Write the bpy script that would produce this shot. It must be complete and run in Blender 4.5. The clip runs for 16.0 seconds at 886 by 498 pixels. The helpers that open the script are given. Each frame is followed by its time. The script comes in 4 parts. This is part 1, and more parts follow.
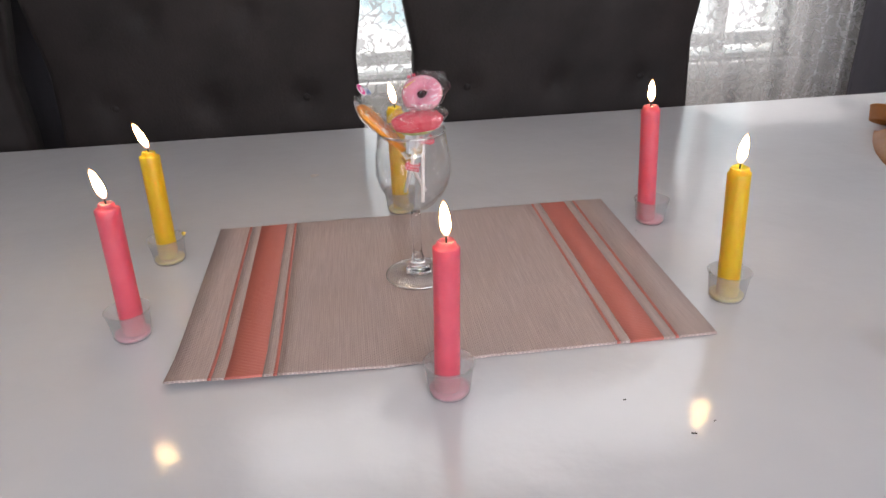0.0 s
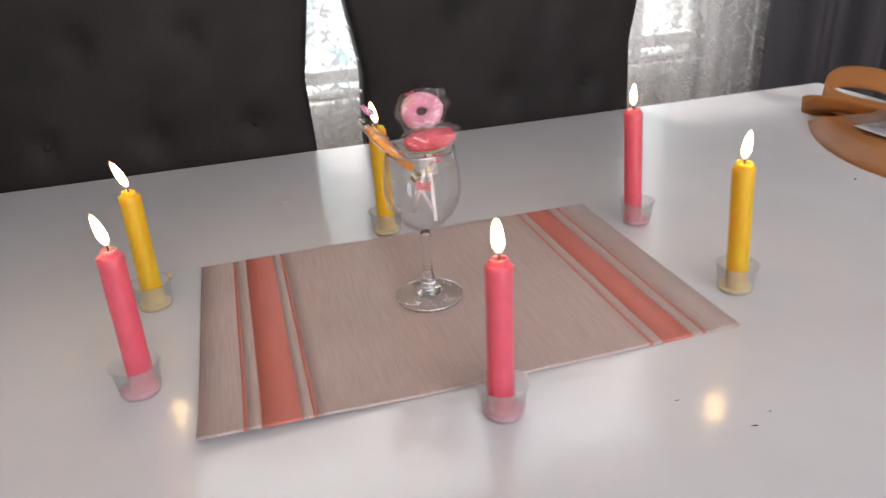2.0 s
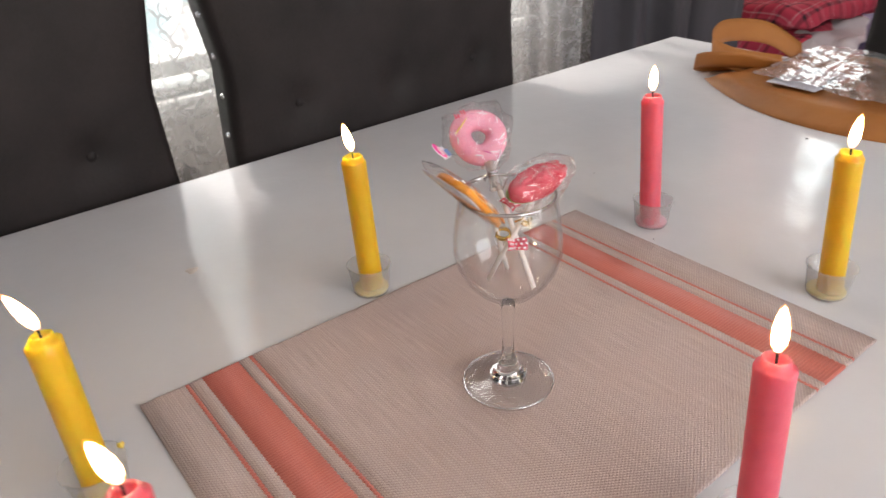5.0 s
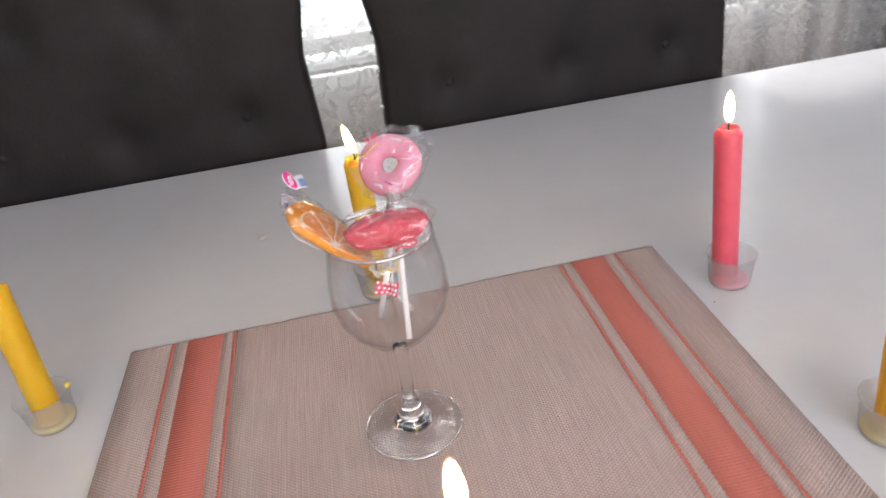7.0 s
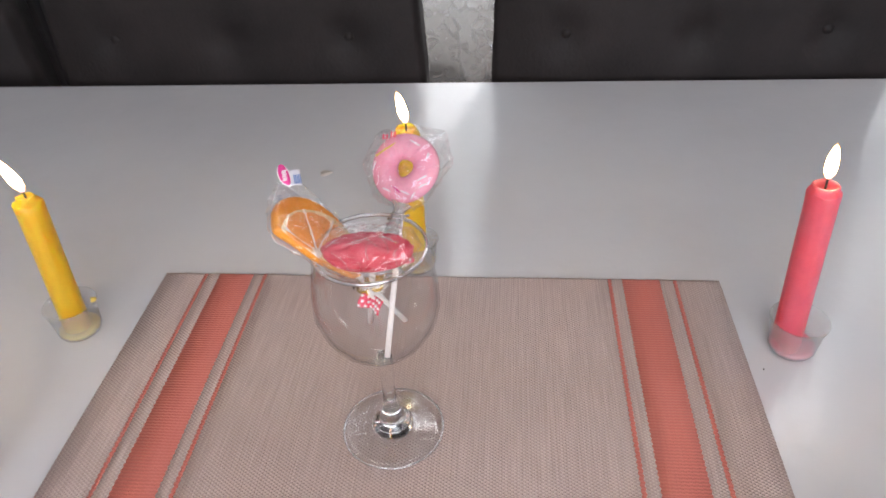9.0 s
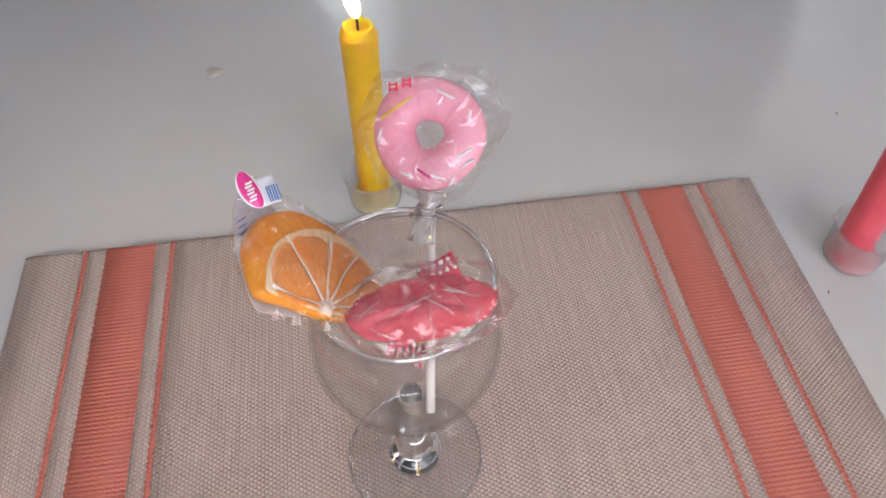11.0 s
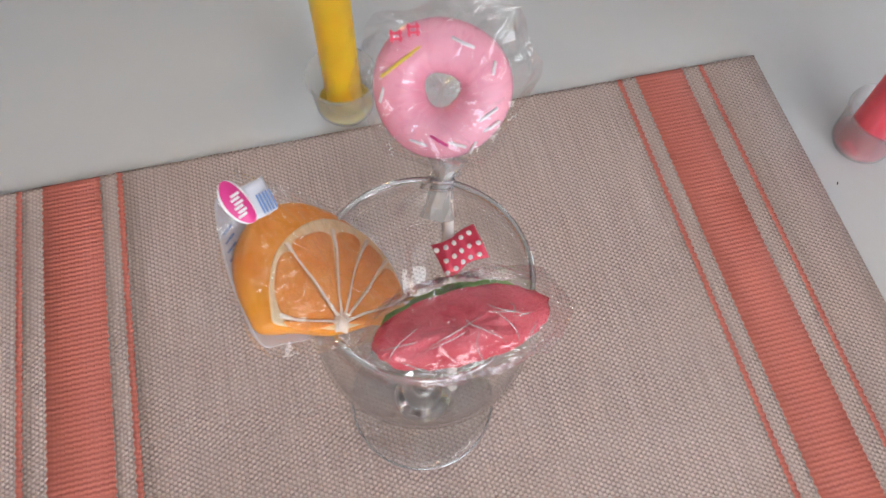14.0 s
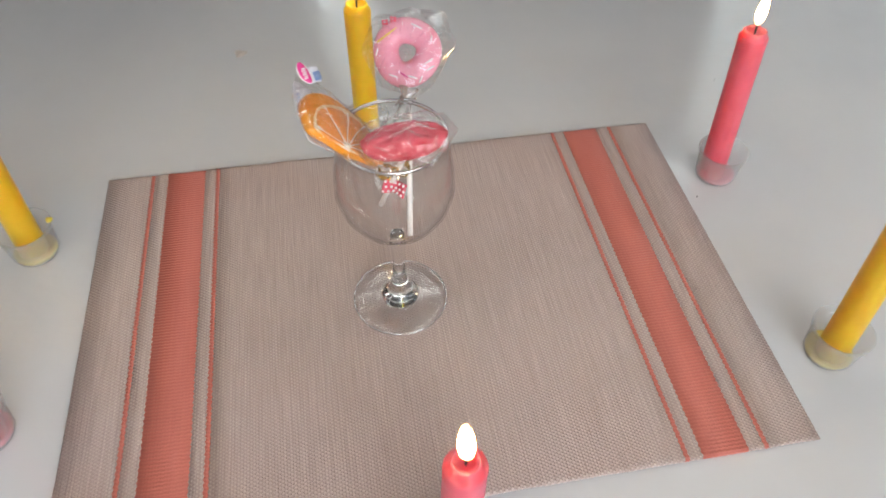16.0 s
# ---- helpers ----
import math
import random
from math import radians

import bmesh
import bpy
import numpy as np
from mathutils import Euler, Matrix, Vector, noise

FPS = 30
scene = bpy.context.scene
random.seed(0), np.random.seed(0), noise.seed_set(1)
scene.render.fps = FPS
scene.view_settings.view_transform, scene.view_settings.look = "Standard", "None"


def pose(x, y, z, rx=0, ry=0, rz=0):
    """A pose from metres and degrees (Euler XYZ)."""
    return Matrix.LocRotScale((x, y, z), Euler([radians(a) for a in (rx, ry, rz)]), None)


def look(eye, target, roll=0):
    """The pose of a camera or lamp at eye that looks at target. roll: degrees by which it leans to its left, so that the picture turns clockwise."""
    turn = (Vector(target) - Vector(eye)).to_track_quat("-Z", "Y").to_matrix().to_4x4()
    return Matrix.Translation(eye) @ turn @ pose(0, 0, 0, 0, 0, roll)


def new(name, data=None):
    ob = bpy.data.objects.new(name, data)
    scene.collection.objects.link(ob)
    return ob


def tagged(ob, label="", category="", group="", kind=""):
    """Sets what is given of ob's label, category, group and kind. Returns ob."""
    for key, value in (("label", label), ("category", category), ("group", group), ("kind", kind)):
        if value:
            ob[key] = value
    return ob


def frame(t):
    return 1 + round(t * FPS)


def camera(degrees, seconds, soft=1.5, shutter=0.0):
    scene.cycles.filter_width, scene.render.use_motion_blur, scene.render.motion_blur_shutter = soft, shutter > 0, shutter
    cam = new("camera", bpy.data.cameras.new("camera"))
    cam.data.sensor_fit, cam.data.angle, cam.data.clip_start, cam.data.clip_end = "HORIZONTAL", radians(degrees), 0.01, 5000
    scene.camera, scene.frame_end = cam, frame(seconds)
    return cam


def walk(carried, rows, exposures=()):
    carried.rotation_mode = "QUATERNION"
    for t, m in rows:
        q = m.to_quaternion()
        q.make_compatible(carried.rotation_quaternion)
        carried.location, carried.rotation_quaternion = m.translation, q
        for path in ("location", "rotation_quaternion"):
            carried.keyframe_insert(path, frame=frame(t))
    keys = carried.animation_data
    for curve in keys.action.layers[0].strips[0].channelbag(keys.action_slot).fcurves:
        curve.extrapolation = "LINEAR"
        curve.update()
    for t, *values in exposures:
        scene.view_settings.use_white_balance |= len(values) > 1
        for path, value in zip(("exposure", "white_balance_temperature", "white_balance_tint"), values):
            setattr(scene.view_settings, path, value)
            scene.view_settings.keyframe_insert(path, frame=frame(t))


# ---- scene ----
cam = camera(63.5, 16.0, 1.5, 0.6)
PATH = [
    (0, (-0.059, -0.625, 1.089), (0.147, 1.156, 0.201), -2.0),
    (0.5, (-0.055, -0.632, 1.091), (0.153, 1.157, 0.223), -2.1),
    (1, (-0.049, -0.639, 1.092), (0.219, 1.147, 0.231), -1.7),
    (1.5, (-0.078, -0.63, 1.096), (0.304, 1.153, 0.275), -2.0),
    (2, (-0.154, -0.589, 1.09), (0.316, 1.154, 0.227), -3.3),
    (2.5, (-0.225, -0.473, 1.082), (0.514, 1.165, 0.203), -4.0),
    (3, (-0.277, -0.38, 1.087), (0.643, 1.146, 0.18), -3.5),
    (3.5, (-0.338, -0.317, 1.09), (0.83, 1.044, 0.206), -3.5),
    (4, (-0.357, -0.283, 1.089), (0.864, 1.02, 0.188), -4.4),
    (6.5, (-0.07, -0.347, 1.09), (0.331, 1.27, -0.017), -5.6),
    (7, (-0.019, -0.357, 1.093), (0.183, 1.353, 0.074), -7.8),
    (7.5, (0.033, -0.35, 1.104), (0.018, 1.367, 0.079), -7.3),
    (8, (0.057, -0.339, 1.112), (-0.182, 1.329, 0.035), -7.1),
    (8.5, (0.073, -0.319, 1.119), (-0.215, 1.321, 0.011), -6.0),
    (9, (0.059, -0.294, 1.124), (-0.119, 1.282, -0.094), -3.3),
    (9.5, (0.041, -0.279, 1.127), (-0.075, 1.28, -0.121), -0.7),
    (12, (-0.038, -0.073, 1.07), (0.229, 0.872, -0.672), 1.4),
    (12.5, (-0.034, -0.071, 1.072), (0.228, 0.842, -0.688), 1.7),
    (13, (-0.035, -0.076, 1.072), (0.161, 0.798, -0.717), -1.6),
    (13.5, (-0.024, -0.077, 1.07), (0.194, 0.76, -0.733), -0.1),
    (14, (-0.031, -0.079, 1.082), (0.225, 0.73, -0.729), 4.1),
    (14.5, (-0.036, -0.124, 1.11), (0.245, 0.803, -0.639), 3.4),
    (15, (-0.036, -0.169, 1.135), (0.229, 0.82, -0.584), 2.8),
    (15.5, (-0.035, -0.222, 1.155), (0.214, 0.855, -0.512), 1.9),
    (16, (-0.04, -0.301, 1.155), (0.206, 0.973, -0.367), 1.2),
]
walk(cam, [(t, look(eye, target, roll)) for t, eye, target, roll in PATH],
     [(0.0, -0.20, 6600, 14), (2.0, -0.08, 6750, 14), (4.0, 0.10, 7000, 13), (6.5, 0.13, 6600, 13), (8.0, 0.16, 6380, 13), (9.5, 0.12, 6380, 12),
      (12.0, 0.10, 6280, 10), (14.5, 0.11, 6300, 6), (16.0, 0.12, 6550, 5)])

# ---- light ----
world = bpy.data.worlds.new("world")
scene.world = world
world.use_nodes = True
wn = world.node_tree.nodes
sky = wn.new("ShaderNodeTexSky")
sky.sky_type, sky.sun_disc = "NISHITA", False
sky.sun_elevation, sky.sun_rotation = radians(58), radians(4)
wn["Background"].inputs["Strength"].default_value = 0.1
world.node_tree.links.new(sky.outputs[0], wn["Background"].inputs[0])


def area_lamp(name, m, w, h, watts, colour):
    data = bpy.data.lights.new(name, "AREA")
    data.shape, data.size, data.size_y, data.energy, data.color = "RECTANGLE", w, h, watts, colour
    ob = new(name, data)
    ob.matrix_world = m
    return ob


sun = bpy.data.lights.new("sun", "SUN")
sun.energy, sun.angle, sun.color = 5.0, radians(3), (1.0, 0.95, 0.88)
new("sun", sun).matrix_world = look((0.3, 4.0, 6.4), (0, 0, 0))
# south: added fill lamp that brightens the table, no window known there
area_lamp("fill_light_south", look((0.5, -2.32, 1.55), (0.3, 0, 1.0)), 2.4, 1.5, 60, (0.915, 0.945, 1.0))
area_lamp("window_light_north", look((0.0, 1.02, 1.66), (0.0, 0.2, 1.1)), 1.7, 0.48, 17, (0.95, 0.98, 1.0))

# ---- materials ----


def node_material(name):
    m = bpy.data.materials.new(name)
    m.use_nodes = True
    nt = m.node_tree
    return m, nt, nt.nodes["Principled BSDF"]


def noise_node(nt, scale, detail=4, stretch=(1, 1, 1), rough=0.55):
    co = nt.nodes.new("ShaderNodeTexCoord")
    mp = nt.nodes.new("ShaderNodeMapping")
    mp.inputs["Scale"].default_value = stretch
    tx = nt.nodes.new("ShaderNodeTexNoise")
    tx.inputs["Scale"].default_value, tx.inputs["Detail"].default_value, tx.inputs["Roughness"].default_value = scale, detail, rough
    nt.links.new(co.outputs["Object"], mp.inputs[0])
    nt.links.new(mp.outputs[0], tx.inputs[0])
    return tx


def ramp(nt, source, stops):
    r = nt.nodes.new("ShaderNodeValToRGB")
    while len(r.color_ramp.elements) < len(stops):
        r.color_ramp.elements.new(0.5)
    for e, (p, c) in zip(r.color_ramp.elements, stops):
        e.position, e.color = p, (*c, 1)
    nt.links.new(source, r.inputs[0])
    return r


def math_node(nt, op, a, b):
    n = nt.nodes.new("ShaderNodeMath")
    n.operation = op
    for i, v in enumerate((a, b)):
        if isinstance(v, (int, float)):
            n.inputs[i].default_value = v
        else:
            nt.links.new(v, n.inputs[i])
    return n.outputs[0]


def bump(nt, b, height, strength, distance):
    n = nt.nodes.new("ShaderNodeBump")
    n.inputs["Strength"].default_value, n.inputs["Distance"].default_value = strength, distance
    nt.links.new(height, n.inputs["Height"])
    nt.links.new(n.outputs[0], b.inputs["Normal"])


def plain(name, c1, c2, rough=0.5, scale=20, bump_size=0.0, metal=0.0, sss=0.0, coat=0.0, fine=None, stretch=(1, 1, 1), spread=(0.35, 0.68)):
    """A surface with colour drifting between two tones and a fine relief."""
    m, nt, b = node_material(name)
    n1 = noise_node(nt, scale, 5, stretch)
    r = ramp(nt, n1.outputs[0], [(spread[0], c1), (spread[1], c2)])
    nt.links.new(r.outputs[0], b.inputs["Base Color"])
    b.inputs["Metallic"].default_value, b.inputs["Coat Weight"].default_value = metal, coat
    n2 = noise_node(nt, fine or scale * 9, 4, stretch)
    rr = nt.nodes.new("ShaderNodeMapRange")
    rr.inputs[3].default_value, rr.inputs[4].default_value = rough * 0.8, min(1, rough * 1.2)
    nt.links.new(n2.outputs[0], rr.inputs[0])
    nt.links.new(rr.outputs[0], b.inputs["Roughness"])
    if bump_size:
        bump(nt, b, n2.outputs[0], 1.0, bump_size)
    if sss:
        b.inputs["Subsurface Weight"].default_value = sss
        b.inputs["Subsurface Radius"].default_value = (1.0, 0.42, 0.34)
        b.inputs["Subsurface Scale"].default_value = 0.03
    return m


def film(name, tint, gloss=0.16, rough=0.04, crinkle=0.0, scale=90, milk=0.0, edge=0.45, power=3.0):
    """Thin clear sheet: light passes straight through, with a mirror gloss on top."""
    m, nt, b = node_material(name)
    nt.nodes.remove(b)
    tr, gl, mx = (nt.nodes.new("ShaderNodeBsdf" + k) for k in ("Transparent", "Glossy", "Diffuse"))
    tr.inputs[0].default_value = (*tint, 1)
    gl.inputs["Roughness"].default_value = rough
    fr = nt.nodes.new("ShaderNodeLayerWeight")
    s = nt.nodes.new("ShaderNodeMixShader")
    fac = math_node(nt, "MULTIPLY", math_node(nt, "POWER", fr.outputs["Facing"], power), edge)
    fac = math_node(nt, "ADD", fac, gloss)
    nt.links.new(fac, s.inputs[0])
    base = tr.outputs[0]
    if milk:
        k = nt.nodes.new("ShaderNodeMixShader")
        k.inputs[0].default_value = milk
        mx.inputs[0].default_value = (0.85, 0.85, 0.85, 1)
        nt.links.new(tr.outputs[0], k.inputs[1])
        nt.links.new(mx.outputs[0], k.inputs[2])
        base = k.outputs[0]
    nt.links.new(base, s.inputs[1])
    nt.links.new(gl.outputs[0], s.inputs[2])
    if crinkle:
        n = noise_node(nt, scale, 3)
        bn = nt.nodes.new("ShaderNodeBump")
        bn.inputs["Strength"].default_value, bn.inputs["Distance"].default_value = 1.0, crinkle
        nt.links.new(n.outputs[0], bn.inputs["Height"])
        nt.links.new(bn.outputs[0], gl.inputs["Normal"])
    nt.links.new(s.outputs[0], nt.nodes["Material Output"].inputs[0])
    return m


def clear_glass(name):
    m, nt, b = node_material(name)
    b.inputs["Base Color"].default_value = (0.97, 0.98, 0.98, 1)
    b.inputs["Transmission Weight"].default_value, b.inputs["Roughness"].default_value, b.inputs["IOR"].default_value = 1, 0.0, 1.48
    return m


def woven(name, c1, c2, c3, ribs=False):
    """Woven vinyl yarn: warp along y, weft across, streaks of three tones; ribs: a solid band in which the weft rows show."""
    m, nt, b = node_material(name)
    co = nt.nodes.new("ShaderNodeTexCoord")
    sep = nt.nodes.new("ShaderNodeSeparateXYZ")
    nt.links.new(co.outputs["Object"], sep.inputs[0])
    wx = math_node(nt, "SINE", math_node(nt, "MULTIPLY", sep.outputs[0], 2 * math.pi / 0.0036), 0)
    row = math_node(nt, "MULTIPLY", sep.outputs[1], 2 * math.pi / 0.0024)
    flip = math_node(nt, "MULTIPLY", math_node(nt, "SIGN", wx, 0), 0.35 if ribs else math.pi / 2)
    wy = math_node(nt, "SINE", math_node(nt, "ADD", row, flip), 0)
    gap = math_node(nt, "POWER", math_node(nt, "ABSOLUTE", wx, 0), 0.12 if ribs else 0.5)
    h = math_node(nt, "MULTIPLY", gap, math_node(nt, "ADD", math_node(nt, "MULTIPLY", wy, 0.5), 0.6))
    streak = noise_node(nt, 1.0, 2, (640, 22, 1))
    broad = noise_node(nt, 9.0, 3)
    cell = math_node(nt, "ADD", math_node(nt, "MULTIPLY", streak.outputs[0], 0.26 if ribs else 0.44), math_node(nt, "MULTIPLY", h, 0.23))
    cell = math_node(nt, "ADD", cell, math_node(nt, "MULTIPLY", broad.outputs[0], 0.16))
    r = ramp(nt, cell, [(0.22, c1), (0.45, c2), (0.70, c3)])
    nt.links.new(r.outputs[0], b.inputs["Base Color"])
    b.inputs["Roughness"].default_value = 0.40
    bump(nt, b, h, 1.0, 0.00025 if ribs else 0.0005)
    return m


TABLE = plain("white_lacquer", (0.62, 0.62, 0.64), (0.67, 0.67, 0.685), 0.15, 5, 0.0011, fine=16)
MAT_TAN = woven("mat_tan_weave", (0.415, 0.315, 0.287), (0.545, 0.43, 0.397), (0.73, 0.602, 0.568))
MAT_CORAL = woven("mat_coral_weave", (0.54, 0.15, 0.118), (0.62, 0.19, 0.15), (0.68, 0.26, 0.21), True)
WAX_PINK = plain("pink_wax", (0.60, 0.09, 0.135), (0.66, 0.115, 0.16), 0.42, 60, 0.0002, sss=0.9)
WAX_YELLOW = plain("yellow_wax", (0.60, 0.38, 0.010), (0.66, 0.43, 0.015), 0.42, 60, 0.0002, sss=0.9)
POOL_PINK = plain("melted_pink_wax", (0.74, 0.16, 0.24), (0.80, 0.22, 0.30), 0.4, 60, 0.0002, sss=0.3)
POOL_YELLOW = plain("melted_yellow_wax", (0.70, 0.47, 0.06), (0.76, 0.54, 0.11), 0.4, 60, 0.0002, sss=0.3)
DRIP = plain("dried_wax", (0.54, 0.48, 0.44), (0.60, 0.55, 0.51), 0.35, 200, 0.0002)
WICK = plain("charred_wick", (0.012, 0.01, 0.009), (0.05, 0.04, 0.035), 0.9, 400, 0.0003)
def flame_shell():
    """Outer veil of a flame: faint orange light, clear otherwise."""
    m, nt, b = node_material("flame_veil")
    nt.nodes.remove(b)
    tr, em, mx = nt.nodes.new("ShaderNodeBsdfTransparent"), nt.nodes.new("ShaderNodeEmission"), nt.nodes.new("ShaderNodeAddShader")
    em.inputs[0].default_value, em.inputs[1].default_value = (1.0, 0.42, 0.10, 1), 0.35
    nt.links.new(tr.outputs[0], mx.inputs[0])
    nt.links.new(em.outputs[0], mx.inputs[1])
    nt.links.new(mx.outputs[0], nt.nodes["Material Output"].inputs[0])
    return m


VEIL = flame_shell()
def flame_body():
    """Candle flame: thin and dull round the wick, white-hot above, softer towards the tip."""
    m, nt, b = node_material("flame")
    co, sep = nt.nodes.new("ShaderNodeTexCoord"), nt.nodes.new("ShaderNodeSeparateXYZ")
    nt.links.new(co.outputs["Generated"], sep.inputs[0])
    r = ramp(nt, sep.outputs[2], [(0.02, (0.015, 0.012, 0.02)), (0.16, (0.08, 0.035, 0.012)), (0.34, (1.0, 0.64, 0.28)), (0.70, (1.0, 0.62, 0.26)), (1.0, (0.12, 0.055, 0.012))])
    nt.links.new(r.outputs[0], b.inputs["Emission Color"])
    b.inputs["Base Color"].default_value = (0.02, 0.02, 0.02, 1)
    b.inputs["Emission Strength"].default_value = 125
    return m


FLAME = flame_body()
CUP = film("cup_plastic", (0.96, 0.96, 0.96), 0.025, 0.2, 0.0003, 120, milk=0.16, edge=0.2)
BOWL = film("bowl_glass", (0.995, 0.995, 0.995), 0.05, 0.0, 0.00015, 60, edge=0.9, power=5.0)
FOOT = film("foot_glass", (0.995, 0.995, 0.995), 0.08, 0.01, 0.0007, 90, milk=0.015, edge=0.9, power=4.0)
RIM = film("rim_glass", (0.95, 0.95, 0.97), 0.48, 0.04, 0.0002, 200, milk=0.16, edge=0.5)
GLASS = clear_glass("stem_glass")
WRAP = film("wrapper_film", (0.995, 0.99, 0.99), 0.075, 0.02, 0.0018, 95, edge=0.45)
WRAP_TIGHT = film("tight_wrapper_film", (0.99, 0.97, 0.97), 0.08, 0.03, 0.0022, 110, milk=0.02, edge=0.45)
NECK = film("gathered_film", (0.97, 0.96, 0.97), 0.20, 0.05, 0.001, 200, milk=0.34)
CREASE_GLINT = film("crease_glint_film", (0.97, 0.93, 0.94), 0.25, 0.05, 0.001, 200, milk=0.22)
WRAP_BAG = film("packing_film", (0.92, 0.92, 0.92), 0.12, 0.08, 0.002, 60, milk=0.10)
PINK_ICING = plain("pink_candy", (0.88, 0.33, 0.44), (0.92, 0.42, 0.53), 0.22, 45, 0.0003, sss=0.15)
YELLOW_SPRINKLE = plain("yellow_sugar", (0.82, 0.58, 0.03), (0.88, 0.66, 0.08), 0.35, 90)
WHITE_SPRINKLE = plain("white_sugar", (0.82, 0.76, 0.78), (0.88, 0.83, 0.85), 0.35, 90)
MAGENTA = plain("magenta_print", (0.66, 0.03, 0.22), (0.74, 0.05, 0.28), 0.35, 90)
RED_INK = plain("red_ink", (0.75, 0.06, 0.12), (0.8, 0.08, 0.15), 0.4, 90)
ORANGE_FLESH = plain("orange_flesh", (0.84, 0.27, 0.04), (0.89, 0.36, 0.085), 0.3, 120, 0.0004, stretch=(1, 1, 1))
ORANGE_RIND = plain("orange_rind", (0.82, 0.26, 0.015), (0.88, 0.37, 0.03), 0.3, 60, 0.0004)
ORANGE_PITH = plain("orange_pith", (0.86, 0.58, 0.30), (0.90, 0.72, 0.48), 0.4, 160)
MEMBRANE = plain("pale_membrane", (0.90, 0.74, 0.62), (0.93, 0.82, 0.74), 0.4, 160)
MELON_RED = plain("melon_red", (0.60, 0.025, 0.055), (0.78, 0.11, 0.16), 0.25, 130, 0.0006)
MELON_GREEN = plain("melon_green", (0.12, 0.30, 0.05), (0.42, 0.52, 0.16), 0.3, 60)
STICK = plain("white_stick", (0.78, 0.74, 0.72), (0.84, 0.80, 0.78), 0.45, 80)
SILVER = plain("silver_foil", (0.60, 0.60, 0.63), (0.75, 0.75, 0.78), 0.18, 200, 0.0006, metal=1.0)
GOLD = plain("gold_foil", (0.70, 0.45, 0.08), (0.85, 0.60, 0.15), 0.2, 200, 0.0006, metal=1.0)
LABEL_WHITE = plain("label_paper", (0.56, 0.55, 0.60), (0.64, 0.63, 0.68), 0.4, 60)
LABEL_BLUE = plain("label_ink", (0.12, 0.20, 0.42), (0.18, 0.27, 0.5), 0.4, 60)
LEATHER = plain("dark_leather", (0.0135, 0.0108, 0.0106), (0.0235, 0.0187, 0.0182), 0.62, 9, 0.0005, fine=260)
LEATHER.node_tree.nodes["Principled BSDF"].inputs["Specular IOR Level"].default_value = 0.22
CHAIR_WOOD = plain("dark_chair_wood", (0.03, 0.018, 0.012), (0.06, 0.035, 0.022), 0.4, 12, 0.0004, stretch=(8, 8, 1))
KRAFT = plain("orange_kraft", (0.33, 0.118, 0.025), (0.39, 0.150, 0.034), 0.55, 14, 0.0006, fine=120)
DRAPE = plain("grey_drape", (0.055, 0.052, 0.062), (0.090, 0.086, 0.098), 0.8, 6, 0.0005, fine=500, stretch=(1, 1, 0.15))
WALL = plain("cream_wall", (0.66, 0.64, 0.61), (0.72, 0.70, 0.67), 0.8, 3, 0.0006, fine=90)
PINK_WALL = plain("pink_wall", (0.62, 0.30, 0.27), (0.68, 0.36, 0.32), 0.8, 3, 0.0006, fine=90)
CEIL = plain("ceiling_paint", (0.74, 0.73, 0.71), (0.79, 0.78, 0.76), 0.85, 4, 0.0005, fine=90)
FLOOR = plain("floor_tile", (0.40, 0.34, 0.28), (0.50, 0.43, 0.36), 0.35, 3, 0.0003, fine=60)
FRAME_WHITE = plain("window_paint", (0.72, 0.72, 0.70), (0.78, 0.78, 0.76), 0.4, 8, 0.0003)
MATTRESS = plain("purple_sheet", (0.07, 0.03, 0.10), (0.11, 0.05, 0.15), 0.85, 9, 0.0006)
STRIPE_WHITE = plain("pale_blanket", (0.50, 0.46, 0.47), (0.60, 0.56, 0.56), 0.85, 12, 0.0006)


def plaid():
    m, nt, b = node_material("red_plaid")
    co = nt.nodes.new("ShaderNodeTexCoord")
    sep = nt.nodes.new("ShaderNodeSeparateXYZ")
    nt.links.new(co.outputs["UV"], sep.inputs[0])
    bands = []
    for k, axis in enumerate((0, 1)):
        p = math_node(nt, "FRACT", math_node(nt, "MULTIPLY", sep.outputs[axis], 9 - 2 * k), 0)
        r = ramp(nt, p, [(0.0, (0.42, 0.03, 0.06)), (0.38, (0.46, 0.04, 0.07)), (0.42, (0.02, 0.01, 0.015)), (0.56, (0.02, 0.01, 0.015)), (0.60, (0.5, 0.06, 0.10)), (0.76, (0.42, 0.03, 0.06)), (0.79, (0.55, 0.40, 0.40)), (0.84, (0.42, 0.03, 0.06))])
        bands.append(r.outputs[0])
    mix = nt.nodes.new("ShaderNodeMix")
    mix.data_type = "RGBA"
    mix.inputs[0].default_value = 0.5
    nt.links.new(bands[0], mix.inputs[6])
    nt.links.new(bands[1], mix.inputs[7])
    nt.links.new(mix.outputs[2], b.inputs["Base Color"])
    b.inputs["Roughness"].default_value = 0.9
    n = noise_node(nt, 240, 3)
    bump(nt, b, n.outputs[0], 0.8, 0.001)
    return m


